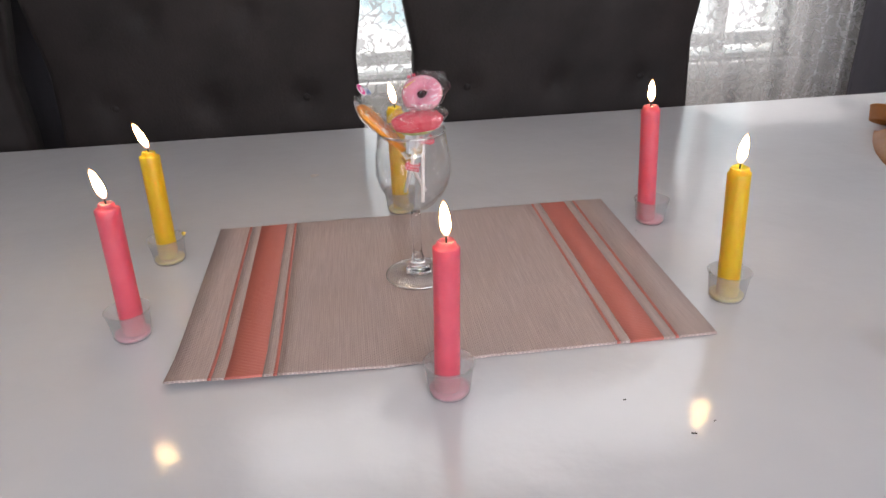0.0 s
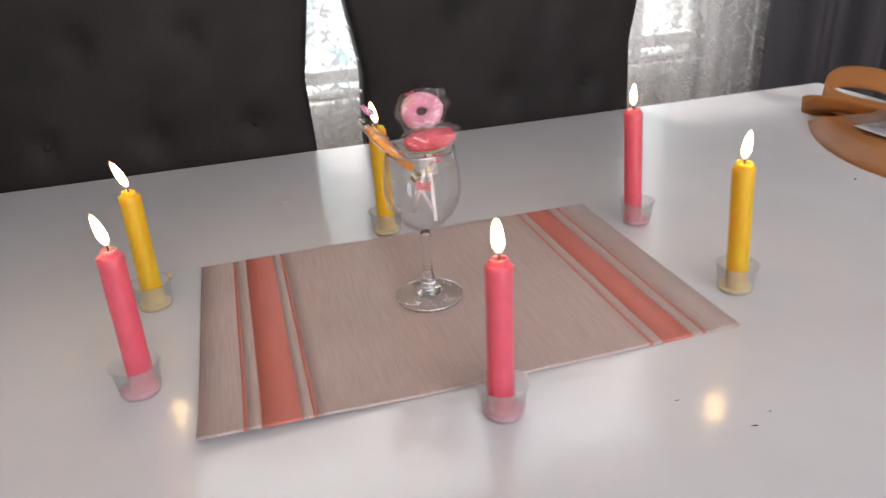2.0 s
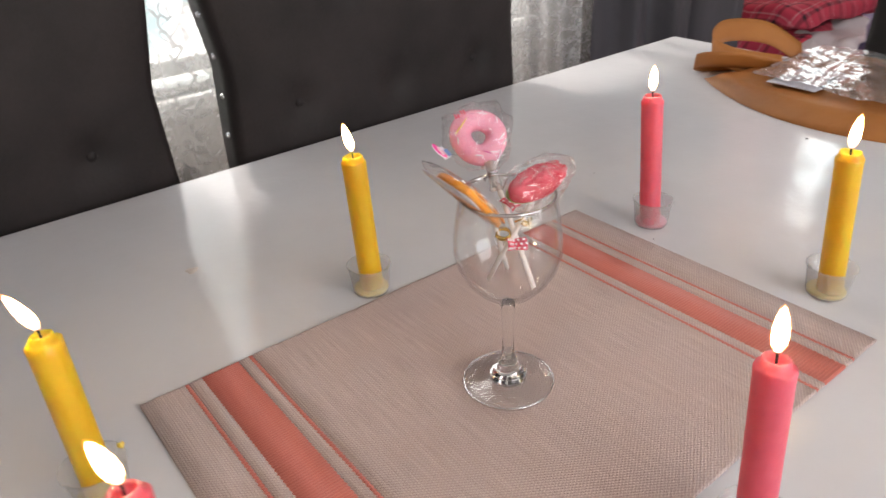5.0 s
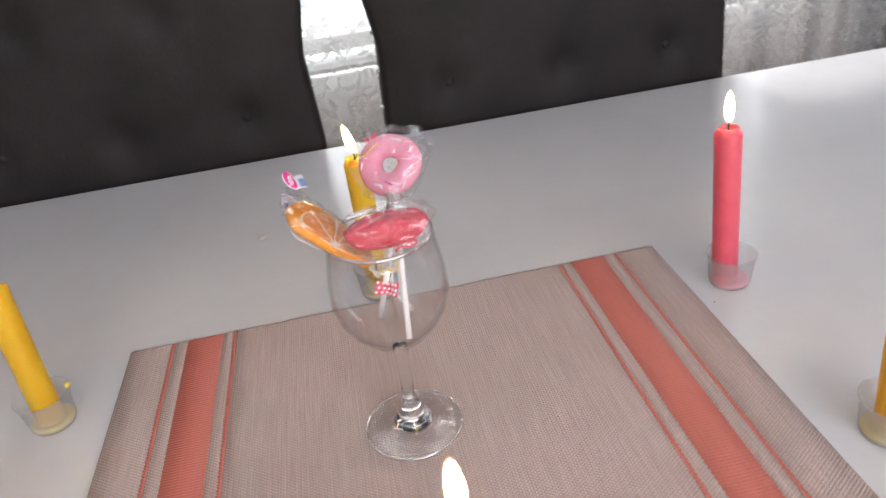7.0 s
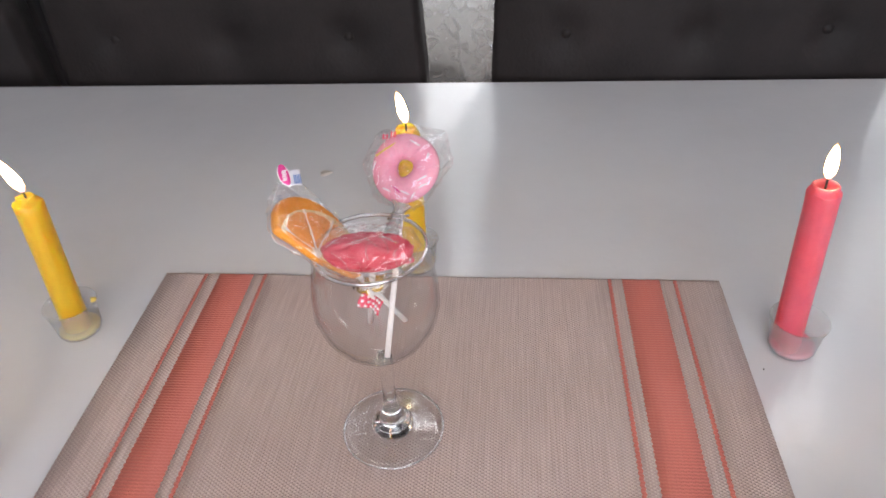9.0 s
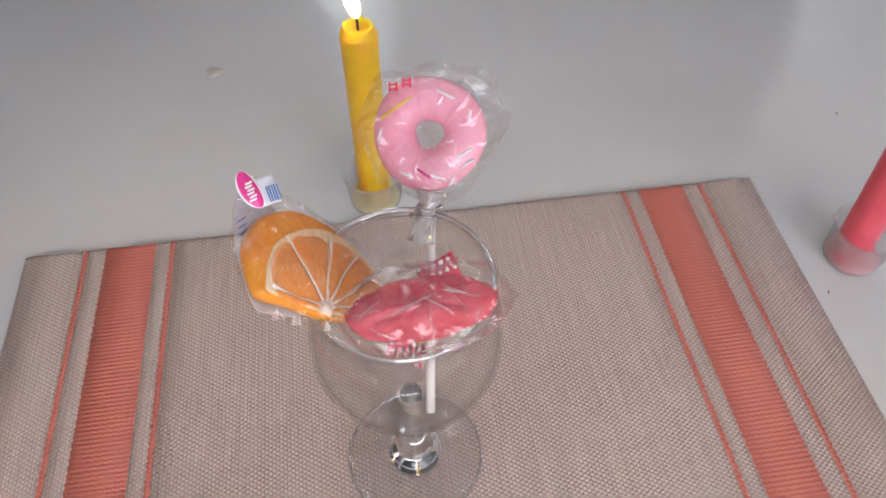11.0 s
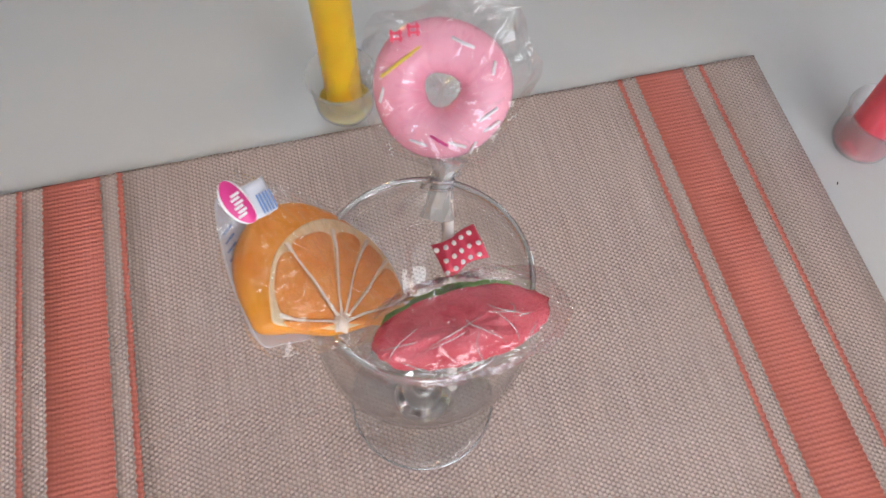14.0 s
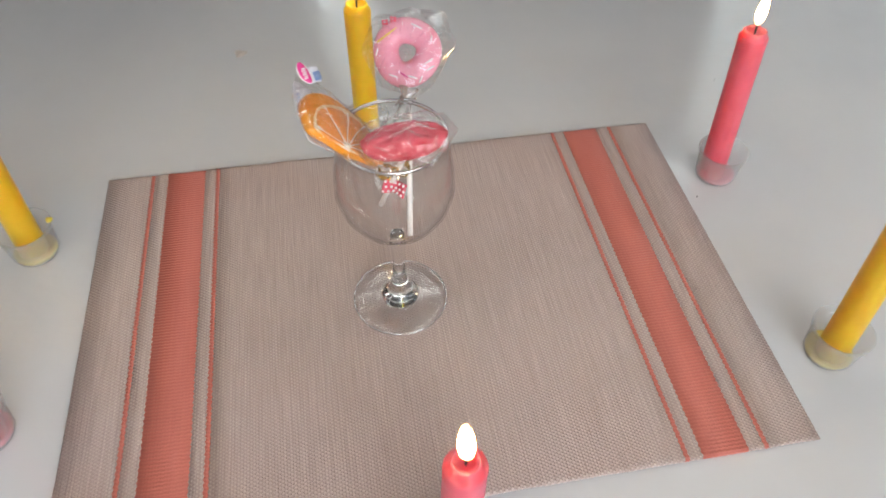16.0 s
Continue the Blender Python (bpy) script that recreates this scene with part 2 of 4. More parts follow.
def lace():
    """Sheer voile with an embroidered vine pattern: thin cloth between the threads, denser on the vines."""
    m, nt, b = node_material("lace_voile")
    nt.nodes.remove(b)
    co = nt.nodes.new("ShaderNodeTexCoord")
    warp = noise_node(nt, 16, 2)
    add = nt.nodes.new("ShaderNodeMixRGB")
    add.blend_type, add.inputs[0].default_value = "ADD", 0.06
    nt.links.new(co.outputs["Object"], add.inputs[1])
    nt.links.new(warp.outputs[1], add.inputs[2])
    vo = nt.nodes.new("ShaderNodeTexVoronoi")
    vo.feature = "DISTANCE_TO_EDGE"
    vo.inputs["Scale"].default_value = 42
    nt.links.new(add.outputs[0], vo.inputs[0])
    gate = noise_node(nt, 34, 3)
    vine = math_node(nt, "LESS_THAN", vo.outputs[0], 0.065)
    vine = math_node(nt, "MULTIPLY", vine, math_node(nt, "GREATER_THAN", gate.outputs[0], 0.47))
    leaf = noise_node(nt, 95, 1)
    vine = math_node(nt, "MAXIMUM", vine, math_node(nt, "MULTIPLY", math_node(nt, "GREATER_THAN", leaf.outputs[0], 0.64), math_node(nt, "LESS_THAN", vo.outputs[0], 0.2)))
    dens = math_node(nt, "ADD", math_node(nt, "MULTIPLY", vine, 0.34), 0.35)
    tr = nt.nodes.new("ShaderNodeBsdfTransparent")
    tl = nt.nodes.new("ShaderNodeBsdfTranslucent")
    df = nt.nodes.new("ShaderNodeBsdfDiffuse")
    for s in (tl, df):
        s.inputs[0].default_value = (0.62, 0.61, 0.61, 1)
    cloth, out = nt.nodes.new("ShaderNodeMixShader"), nt.nodes.new("ShaderNodeMixShader")
    cloth.inputs[0].default_value = 0.72
    nt.links.new(tl.outputs[0], cloth.inputs[1])
    nt.links.new(df.outputs[0], cloth.inputs[2])
    nt.links.new(dens, out.inputs[0])
    nt.links.new(tr.outputs[0], out.inputs[1])
    nt.links.new(cloth.outputs[0], out.inputs[2])
    nt.links.new(out.outputs[0], nt.nodes["Material Output"].inputs[0])
    return m


def outdoors():
    """Overexposed garden behind the panes: pale ground and grey-green foliage low down, a bright sky above."""
    m, nt, b = node_material("outdoor_glare")
    n = noise_node(nt, 1.7, 6)
    r = ramp(nt, n.outputs[0], [(0.33, (0.16, 0.26, 0.27)), (0.43, (0.40, 0.62, 0.68)), (0.51, (1.0, 1.0, 1.0))])
    b.inputs["Base Color"].default_value = (0.1, 0.1, 0.1, 1)
    nt.links.new(r.outputs[0], b.inputs["Emission Color"])
    co, sep = nt.nodes.new("ShaderNodeTexCoord"), nt.nodes.new("ShaderNodeSeparateXYZ")
    nt.links.new(co.outputs["Object"], sep.inputs[0])
    rise = nt.nodes.new("ShaderNodeMapRange")
    rise.inputs[1].default_value, rise.inputs[2].default_value, rise.inputs[3].default_value, rise.inputs[4].default_value = 0.7, 2.0, 3.3, 6.5
    nt.links.new(sep.outputs[2], rise.inputs[0])
    nt.links.new(rise.outputs[0], b.inputs["Emission Strength"])
    return m


PLAID, LACE, OUTDOORS = plaid(), lace(), outdoors()
PANE = film("window_glass", (0.97, 0.98, 0.98), 0.04, 0.0)

# ---- building helpers ----


def part(name, bm, material, parent=None, label="", smooth=True):
    me = bpy.data.meshes.new(name)
    bmesh.ops.recalc_face_normals(bm, faces=bm.faces[:])
    bm.to_mesh(me)
    bm.free()
    for p in me.polygons:
        p.use_smooth = smooth
    me.materials.append(material)
    ob = new(name, me)
    ob.parent = parent
    if label:
        ob["label"] = label
    return ob


def thing(name, at, label, category, group="", kind=""):
    ob = new(name)
    ob.empty_display_size = 0.02
    ob.matrix_world = at if isinstance(at, Matrix) else pose(*at)
    return tagged(ob, label, category, group, kind)


def box(x0, x1, y0, y1, z0, z1, bevel=0.0, seg=2, bm=None):
    fresh = bmesh.new()
    bmesh.ops.create_cube(fresh, size=1)
    bmesh.ops.transform(fresh, matrix=Matrix.LocRotScale(((x0 + x1) / 2, (y0 + y1) / 2, (z0 + z1) / 2), None, (x1 - x0, y1 - y0, z1 - z0)), verts=fresh.verts[:])
    if bevel:
        bmesh.ops.bevel(fresh, geom=fresh.edges[:], offset=bevel, segments=seg, affect="EDGES", profile=0.5)
    if bm is None:
        return fresh
    me = bpy.data.meshes.new("tmp")
    fresh.to_mesh(me)
    fresh.free()
    bm.from_mesh(me)
    bpy.data.meshes.remove(me)
    return bm


def lathe(profile, seg=48, wobble=None):
    """Turns (radius, height) pairs round z; a radius of zero closes the end."""
    bm = bmesh.new()
    rings = []
    for i, (r, z) in enumerate(profile):
        if r <= 1e-6:
            rings.append([bm.verts.new((0, 0, z))])
            continue
        ring = []
        for k in range(seg):
            a = 2 * math.pi * k / seg
            rr, zz = wobble(r, z, a, i) if wobble else (r, z)
            ring.append(bm.verts.new((rr * math.cos(a), rr * math.sin(a), zz)))
        rings.append(ring)
    for p, q in zip(rings, rings[1:]):
        for k in range(seg):
            j = (k + 1) % seg
            if len(p) == 1:
                bm.faces.new((p[0], q[k], q[j]))
            elif len(q) == 1:
                bm.faces.new((p[k], p[j], q[0]))
            else:
                bm.faces.new((p[k], p[j], q[j], q[k]))
    return bm


def sheet(nu, nv, f, closed_u=False):
    """A surface f(u, v) over the unit square, with its uv."""
    bm = bmesh.new()
    uv = bm.loops.layers.uv.new("uv")
    g = [[bm.verts.new(f(i / nu, j / nv)) for j in range(nv + 1)] for i in range(nu + (0 if closed_u else 1))]
    m = len(g)
    for i in range(nu):
        for j in range(nv):
            fc = bm.faces.new((g[i % m][j], g[(i + 1) % m][j], g[(i + 1) % m][j + 1], g[i % m][j + 1]))
            for lp, (a, c) in zip(fc.loops, ((i, j), (i + 1, j), (i + 1, j + 1), (i, j + 1))):
                lp[uv].uv = (a / nu, c / nv)
    return bm


def thick(bm, t):
    bmesh.ops.recalc_face_normals(bm, faces=bm.faces[:])
    bmesh.ops.solidify(bm, geom=bm.faces[:], thickness=t)
    return bm


def tube(points, radius, seg=10, taper=None):
    """A round rod along points."""
    bm = bmesh.new()
    pts = [Vector(p) for p in points]
    rings = []
    for i, p in enumerate(pts):
        d = (pts[min(i + 1, len(pts) - 1)] - pts[max(i - 1, 0)]).normalized()
        side = d.cross(Vector((0.31, 0.87, 0.39))).normalized()
        up = d.cross(side)
        r = radius * (taper[i] if taper else 1)
        rings.append([bm.verts.new(p + r * (math.cos(2 * math.pi * k / seg) * side + math.sin(2 * math.pi * k / seg) * up)) for k in range(seg)])
    for p, q in zip(rings, rings[1:]):
        for k in range(seg):
            bm.faces.new((p[k], p[(k + 1) % seg], q[(k + 1) % seg], q[k]))
    bm.faces.new(rings[0])
    bm.faces.new(rings[-1])
    return bm


def axes(origin, normal, up):
    z = Vector(normal).normalized()
    y = Vector(up)
    y = (y - y.dot(z) * z).normalized()
    x = y.cross(z)
    m = Matrix((x, y, z)).transposed().to_4x4()
    m.translation = origin
    return m


# ---- structure ----
T = 0.75  # table top


def structure(name, bm, material, label, category, smooth=False):
    return tagged(part(name, bm, material, None, "", smooth), label, category, "", "structure")


structure("floor", box(-2.6, 3.4, -2.6, 1.2, -0.08, 0.0), FLOOR, "beige tiled floor under the dining table", "floor")
structure("ceiling", box(-2.6, 3.4, -2.6, 1.2, 2.5, 2.6), CEIL, "plain white painted ceiling", "ceiling")
WX0, WX1, WZ0, WZ1 = -0.95, 0.985, 0.714, 1.95
wall = box(-2.6, WX0, 1.0, 1.15, 0, 2.5)
box(WX1, 1.62, 1.0, 1.15, 0, 2.5, bm=wall)
box(WX0, WX1, 1.0, 1.15, 0, WZ0, bm=wall)
box(WX0, WX1, 1.0, 1.15, WZ1, 2.5, bm=wall)
structure("wall_north", wall, WALL, "cream painted wall with a window in it", "wall")
structure("wall_west", box(-2.6, -2.45, -2.6, 1.0, 0, 2.5), WALL, "plain cream painted wall", "wall")
# unseen wall, its opening added where the south fill lamp stands
wall = box(-2.45, -0.8, -2.6, -2.4, 0, 2.5)
box(1.8, 3.4, -2.6, -2.4, 0, 2.5, bm=wall)
box(-0.8, 1.8, -2.6, -2.4, 0, 0.75, bm=wall)
box(-0.8, 1.8, -2.6, -2.4, 2.35, 2.5, bm=wall)
structure("wall_south", wall, WALL, "unseen cream painted wall with an opening added for the fill lamp", "wall")
wall = box(3.2, 3.4, -2.4, 0.80, 0, 2.5)
box(3.2, 3.4, 1.36, 1.45, 0, 2.5, bm=wall)
box(3.2, 3.4, 0.80, 1.36, 0, 0.44, bm=wall)
box(3.2, 3.4, 0.80, 1.36, 2.3, 2.5, bm=wall)
structure("wall_east", wall, PINK_WALL, "pink painted bedroom wall with a bright window", "wall")
structure("wall_bedroom", box(1.62, 3.4, 1.45, 1.6, 0, 2.5), PINK_WALL, "pink painted bedroom side wall", "wall")
structure("wall_partition", box(1.62, 1.74, 1.0, 1.45, 0, 2.5), PINK_WALL, "pink painted partition beside the doorway", "wall")
structure("wall_outside", box(1.56, 1.618, 1.152, 1.6, 0, 2.5), WALL, "cream painted outer face of the wall outside the window", "wall")
structure("floor_bedroom", box(1.2, 3.4, 1.2, 1.6, -0.08, 0.0), FLOOR, "beige tiled bedroom floor", "floor")
structure("ceiling_bedroom", box(1.56, 3.4, 1.2, 1.6, 2.5, 2.6), CEIL, "white painted bedroom ceiling", "ceiling")

win = thing("window_1", (0, 0, 0), "white framed casement window behind lace curtains", "window", "", "structure")
bm = box(WX0, WX1, 1.03, 1.09, WZ0, WZ0 + 0.010, 0.002)
box(WX0, WX1, 1.03, 1.09, 0.743, 0.774, 0.004, bm=bm)
box(WX0, WX1, 1.03, 1.09, WZ1 - 0.05, WZ1, 0.004, bm=bm)
for x in (WX0, WX1 - 0.016):
    box(x, x + 0.016, 1.03, 1.09, WZ0 + 0.010, WZ1 - 0.05, 0.004, bm=bm)
part("window_frame", bm, FRAME_WHITE, win, "", False)
xs = [WX0 + 0.016, -0.47, -0.20, 0.35, 0.815, WX1 - 0.016]
for x in xs[1:-1]:
    part("mullion", box(x - 0.015, x + 0.015, 1.035, 1.085, WZ0 + 0.010, WZ1 - 0.05, 0.003), FRAME_WHITE, win, "", False)
for a, b in zip(xs, xs[1:]):
    part("pane", box(a + 0.02, b - 0.02, 1.058, 1.062, WZ0 + 0.010, WZ1 - 0.05), PANE, win, "", False).visible_shadow = False
part("window_sill", box(WX0 - 0.02, WX1 + 0.02, 0.985, 1.03, WZ0 - 0.035, WZ0 + 0.0, 0.006), FRAME_WHITE, win, "", False)
win = thing("window_2", (0, 0, 0), "bright bedroom window with a white frame", "window", "", "structure")
bm = box(3.25, 3.30, 0.80, 1.36, 0.44, 0.48)
box(3.25, 3.30, 0.80, 1.36, 2.26, 2.30, bm=bm)
for y in (0.80, 1.06, 1.32):
    box(3.25, 3.30, y, y + 0.04, 0.48, 2.26, bm=bm)
part("window_frame", bm, FRAME_WHITE, win, "", False)
bd = tagged(part("backdrop", box(-7, 8, 4.6, 4.65, -2, 6), OUTDOORS, None, "", False), "hazy bright garden daylight outside the window", "backdrop", "", "structure")
bd = tagged(part("backdrop", box(5.6, 5.65, -3, 4, -2, 5), OUTDOORS, None, "", False), "hazy bright daylight outside the bedroom", "backdrop", "", "structure")


def hanging(name, x0, y0, x1, y1, z0, z1, depth, folds, material, label, category, nu=160, t=0.0015, seed=0):
    """A curtain in soft folds along a line in plan."""
    d = Vector((x1 - x0, y1 - y0, 0))
    n = Vector((-d.y, d.x, 0)).normalized()

    def f(u, v):
        w = u * folds + 0.35 * noise.noise((u * 4, seed, 0))
        a = depth * (math.sin(2 * math.pi * w) + 0.35 * math.sin(4.6 * math.pi * w + 1 + v))
        a *= 0.75 + 0.5 * noise.noise((u * folds * 0.7, v * 1.3, seed + 3))
        return Vector((x0, y0, z0 + (z1 - z0) * v)) + d * (u + 0.01 * noise.noise((u * 9, v * 2, seed))) + n * a
    ob = part(name, thick(sheet(nu, 14, f), t), material)
    return tagged(ob, label, category)


hanging("sheer_curtain", -0.50, 0.915, 0.90, 0.915, 0.04, 2.3, 0.012, 11, LACE, "white sheer lace curtain with a vine pattern", "curtain", 220, 0.0008, 1)
hanging("sheer_curtain", 0.865, 0.885, 1.08, 0.872, 0.04, 2.3, 0.018, 4, LACE, "gathered white lace curtain beside a grey drape", "curtain", 120, 0.0008, 5)
# left drape is added so that the gap between the left chairs stays dark
hanging("drape", -1.45, 0.86, -0.42, 0.85, 0.02, 2.35, 0.026, 9.5, DRAPE, "heavy dark grey drape added behind the left chairs to darken the gap", "curtain", 220, 0.002, 12)
hanging("drape", 1.03, 0.83, 1.52, 0.74, 0.02, 2.35, 0.030, 3.4, DRAPE, "heavy dark grey drape hanging in deep folds", "curtain", 180, 0.002, 9)
tagged(part("curtain_rod", tube([(-1.2, 0.90, 2.32), (1.6, 0.86, 2.36)], 0.012), CHAIR_WOOD), "dark curtain rod above the window", "curtain rod")

# ---- table ----
TX0, TX1, TY0, TY1 = -0.95, 0.908, -0.72, 0.527
table = thing("dining_table", (0, 0, 0), "glossy white dining table with a rounded edge", "table")
part("tabletop", box(TX0, TX1, TY0, TY1, T - 0.03, T, 0.004, 3), TABLE, table, "", False)
part("apron", box(TX0 + 0.08, TX1 - 0.08, TY0 + 0.08, TY1 - 0.08, T - 0.10, T - 0.032, 0.003), TABLE, table, "", False)
for x in (TX0 + 0.12, TX1 - 0.12):
    for y in (TY0 + 0.12, TY1 - 0.12):
        part("leg", box(x - 0.04, x + 0.04, y - 0.04, y + 0.04, 0, T - 0.10, 0.006), TABLE, table, "", False)


# ---- chairs ----


def chair(m, nails):
    """High upholstered chair; local front of the back faces -y, its foot at the origin."""
    ch = thing("dining_chair", m, "dark leather dining chair with a tall tufted back", "chair", "chairs round the table")
    buttons = [(x, z) for i, z in enumerate((0.66, 0.80, 0.94, 1.08, 1.22)) for x in ((-0.15, 0.0, 0.15) if i % 2 else (-0.075, 0.075))]
    outline = [(0.40, 0.236), (0.74, 0.240), (0.858, 0.235), (0.925, 0.246), (1.0, 0.258), (1.12, 0.262), (1.25, 0.258), (1.34, 0.244)]

    def side(z):
        """Half width of the back: a waist above the table, wider towards the top."""
        for (z0, w0), (z1, w1) in zip(outline, outline[1:]):
            if z <= z1:
                return w0 + (w1 - w0) * (z - z0) / (z1 - z0)
        return outline[-1][1]

    def face(u, v):
        z = 0.46 + 0.87 * v
        a = u * 2 - 1
        x = a * side(z)
        y = 0.006 + 0.012 * (abs(a) ** 6) + 0.012 * max(0, (v - 0.9) / 0.1) ** 2
        for bx, bz in buttons:
            r = math.hypot(x - bx, z - bz)
            y += 0.010 * math.exp(-(r / 0.022) ** 2)
        y -= 0.006 * (1 - a * a)
        return (x, y, z)
    bm = sheet(56, 64, face)
    bmesh.ops.recalc_face_normals(bm, faces=bm.faces[:])
    ex = bmesh.ops.extrude_edge_only(bm, edges=[e for e in bm.edges if e.is_boundary])
    for v in ex["geom"]:
        if isinstance(v, bmesh.types.BMVert):
            v.co.y = 0.075
    bmesh.ops.holes_fill(bm, edges=[e for e in bm.edges if e.is_boundary])
    part("backrest", bm, LEATHER, ch)
    for bx, bz in buttons:
        b = lathe([(0, -0.003), (0.005, -0.0024), (0.007, 0.0), (0.005, 0.0024), (0, 0.003)], 16)
        bmesh.ops.transform(b, matrix=pose(bx, 0.013, bz, 90), verts=b.verts[:])
        part("button", b, LEATHER, ch)
    for i in range(nails):
        z = 0.56 + i * 0.052
        b = lathe([(0, 0.0045), (0.003, 0.0038), (0.0052, 0.0), (0.004, -0.001)], 12)
        bmesh.ops.transform(b, matrix=pose(-side(z) + 0.0005, 0.052, z, 0, -90), verts=b.verts[:])
        part("nailhead", b, SILVER, ch, "bright metal upholstery nail")
    part("seat", box(-0.22, 0.22, -0.40, 0.02, 0.39, 0.47, 0.022, 3), LEATHER, ch)
    for x in (-0.19, 0.19):
        for y in (-0.36, 0.04):
            part("leg", box(x - 0.02, x + 0.02, y - 0.02, y + 0.02, 0, 0.41, 0.004), CHAIR_WOOD, ch, "dark wooden leg", False)
    return ch


chair(pose(0.277, 0.538, 0), 12)
chair(pose(-0.288, 0.538, 0), 12)
chair(pose(-0.83, 0.545, 0, 0, 0, 6), 0)
chair(pose(0.965, -0.025, 0, 0, 0, -90), 0)

# ---- placemat ----
MT = T + 0.0025


def mat_height(x, y):
    lift = 0.006 * max(0, (-x - 0.05) / 0.175) * max(0, (-y - 0.08) / 0.07) ** 2
    ripple = 0.0012 * noise.noise((x * 14, y * 5, 2)) * max(0, abs(y) / 0.15) ** 3
    return lift + abs(ripple)


mat = thing("placemat", (0, 0, T), "tan woven vinyl placemat with coral stripes on the table", "placemat")
cuts = [(-0.225, 0), (-0.1920, 1), (-0.1892, 0), (-0.1790, 2), (-0.1500, 0), (-0.1415, 1), (-0.1387, 0), (0.1387, 1), (0.1415, 0), (0.1500, 2), (0.1790, 0), (0.1892, 1), (0.1920, 0), (0.225, 0)]
for (x0, k), (x1, _) in zip(cuts, cuts[1:]):
    n = max(1, int((x1 - x0) / 0.012))

    def top(u, v, x0=x0, x1=x1):
        x, y = x0 + (x1 - x0) * u, -0.15 + 0.30 * v
        if u in (0, 1) and abs(x) < 0.22:
            x += 0.00035 * (1 if round(v * 150) % 2 else -1)
        edge = 0.0006 * noise.noise((x * 60, y * 8, 5)) if v in (0, 1) else 0
        return (x, y + edge, 0.0022 + mat_height(x, y))
    bm = sheet(n, 150, top)
    ring = [e for e in bm.edges if e.is_boundary]
    ex = bmesh.ops.extrude_edge_only(bm, edges=ring)
    for g in ex["geom"]:
        if isinstance(g, bmesh.types.BMVert):
            g.co.z -= 0.0019
    part(("field", "thin_stripe", "wide_stripe")[k], bm, MAT_CORAL if k else MAT_TAN, mat, "coral woven stripe" if k else "")

# ---- candles in cups ----


def candle(x, y, top, yellow, lean, seed, lit=True, shoulder=0.0, foot=(0, 0), cup_at=(0, 0), size=0.92):
    """x, y: the top of the candle; foot: how far its base stands from below the top; cup_at: the cup from the base."""
    colour = "yellow" if yellow else "pink"
    wax, pool = (WAX_YELLOW, POOL_YELLOW) if yellow else (WAX_PINK, POOL_PINK)
    group = "candles round the placemat"
    cup = thing("plastic_cup", (x + foot[0] + cup_at[0], y + foot[1] + cup_at[1], T), f"small frosted plastic cup holding a {colour} candle", "cup", "cups under the candles")
    bm = lathe([(0, 0.0006), (0.0148, 0.0006), (0.0160, 0.003), (0.0183, 0.0260), (0.0196, 0.0264), (0.0196, 0.0271), (0.0177, 0.0271), (0.0154, 0.004), (0.0144, 0.0014), (0, 0.0014)], 40)
    part("cup_wall", bm, CUP, cup)
    bm = lathe([(0, 0.0016), (0.0140, 0.0016), (0.0150, 0.0036), (0.0149, 0.0046), (0.012, 0.0052), (0, 0.0050)], 32)
    part("wax_pool", bm, pool, cup, f"cloudy {colour} wax set in the bottom")
    h = top - T - 0.0052
    ob = thing("candle", axes((x + foot[0], y + foot[1], T + 0.0056), (-foot[0], -foot[1], h), (0, 1, 0)), f"lit {colour} candle standing in a plastic cup", "candle", group)

    def wob(r, z, a, i):
        k = max(0, (z - h + 0.014) / 0.014)
        return r * (1 + 0.012 * math.sin(a * 2 + seed) + 0.05 * k * noise.noise((math.cos(a) * 1.5 + seed, math.sin(a) * 1.5, z * 90))), z + (0.0024 * k * noise.noise((math.cos(a) * 1.3, math.sin(a) * 1.3, seed * 7.7)) if i < 9 else 0)
    s = shoulder
    prof = [(0, 0), (0.0095, 0), (0.0098, 0.002), (0.0097, h * 0.5), (0.0098, h - 0.012), (0.0100, h - 0.0055), (0.0096 - s * 0.3, h - 0.0044), (0.0084 - s, h - 0.0036), (0.0079 - s, h - 0.0006), (0.0070 - s, h), (0.0060 - s * 0.5, h - 0.0014), (0.003, h - 0.0030), (0, h - 0.0032)]
    part("wax_body", lathe(prof, 40, wob), wax, ob)
    tip = Vector((lean[0] * 0.004, lean[1] * 0.004, h + 0.0065))
    part("wick", tube([(0, 0, h - 0.004), (0, 0, h + 0.001), tip * 0.55 + Vector((0, 0, h + 0.003)) * 0.45, tip], 0.0007, 8), WICK, ob, "charred black wick")
    if lit:
        prof = [(0.0, 0.0), (0.0022, 0.0012), (0.0040, 0.0045), (0.0047, 0.0095), (0.0044, 0.0150), (0.0034, 0.0205), (0.0020, 0.0252), (0.0, 0.0280)]
        for k, name, mt in ((1.0, "flame", FLAME), (1.16, "flame_veil", VEIL)):
            fl = lathe([(r * 0.88 * k * size, (z - 0.008) * (1 + (k - 1) * 0.5) * size + 0.008) for r, z in prof], 24)
            for v in fl.verts:
                v.co += Vector((lean[0], lean[1], 0)) * v.co.z * (0.75 + v.co.z * 8) + Vector((0, 0, h + 0.0024))
            part(name, fl, mt, ob, "bright burning flame" if k == 1 else "faint orange edge of the flame")
    return ob


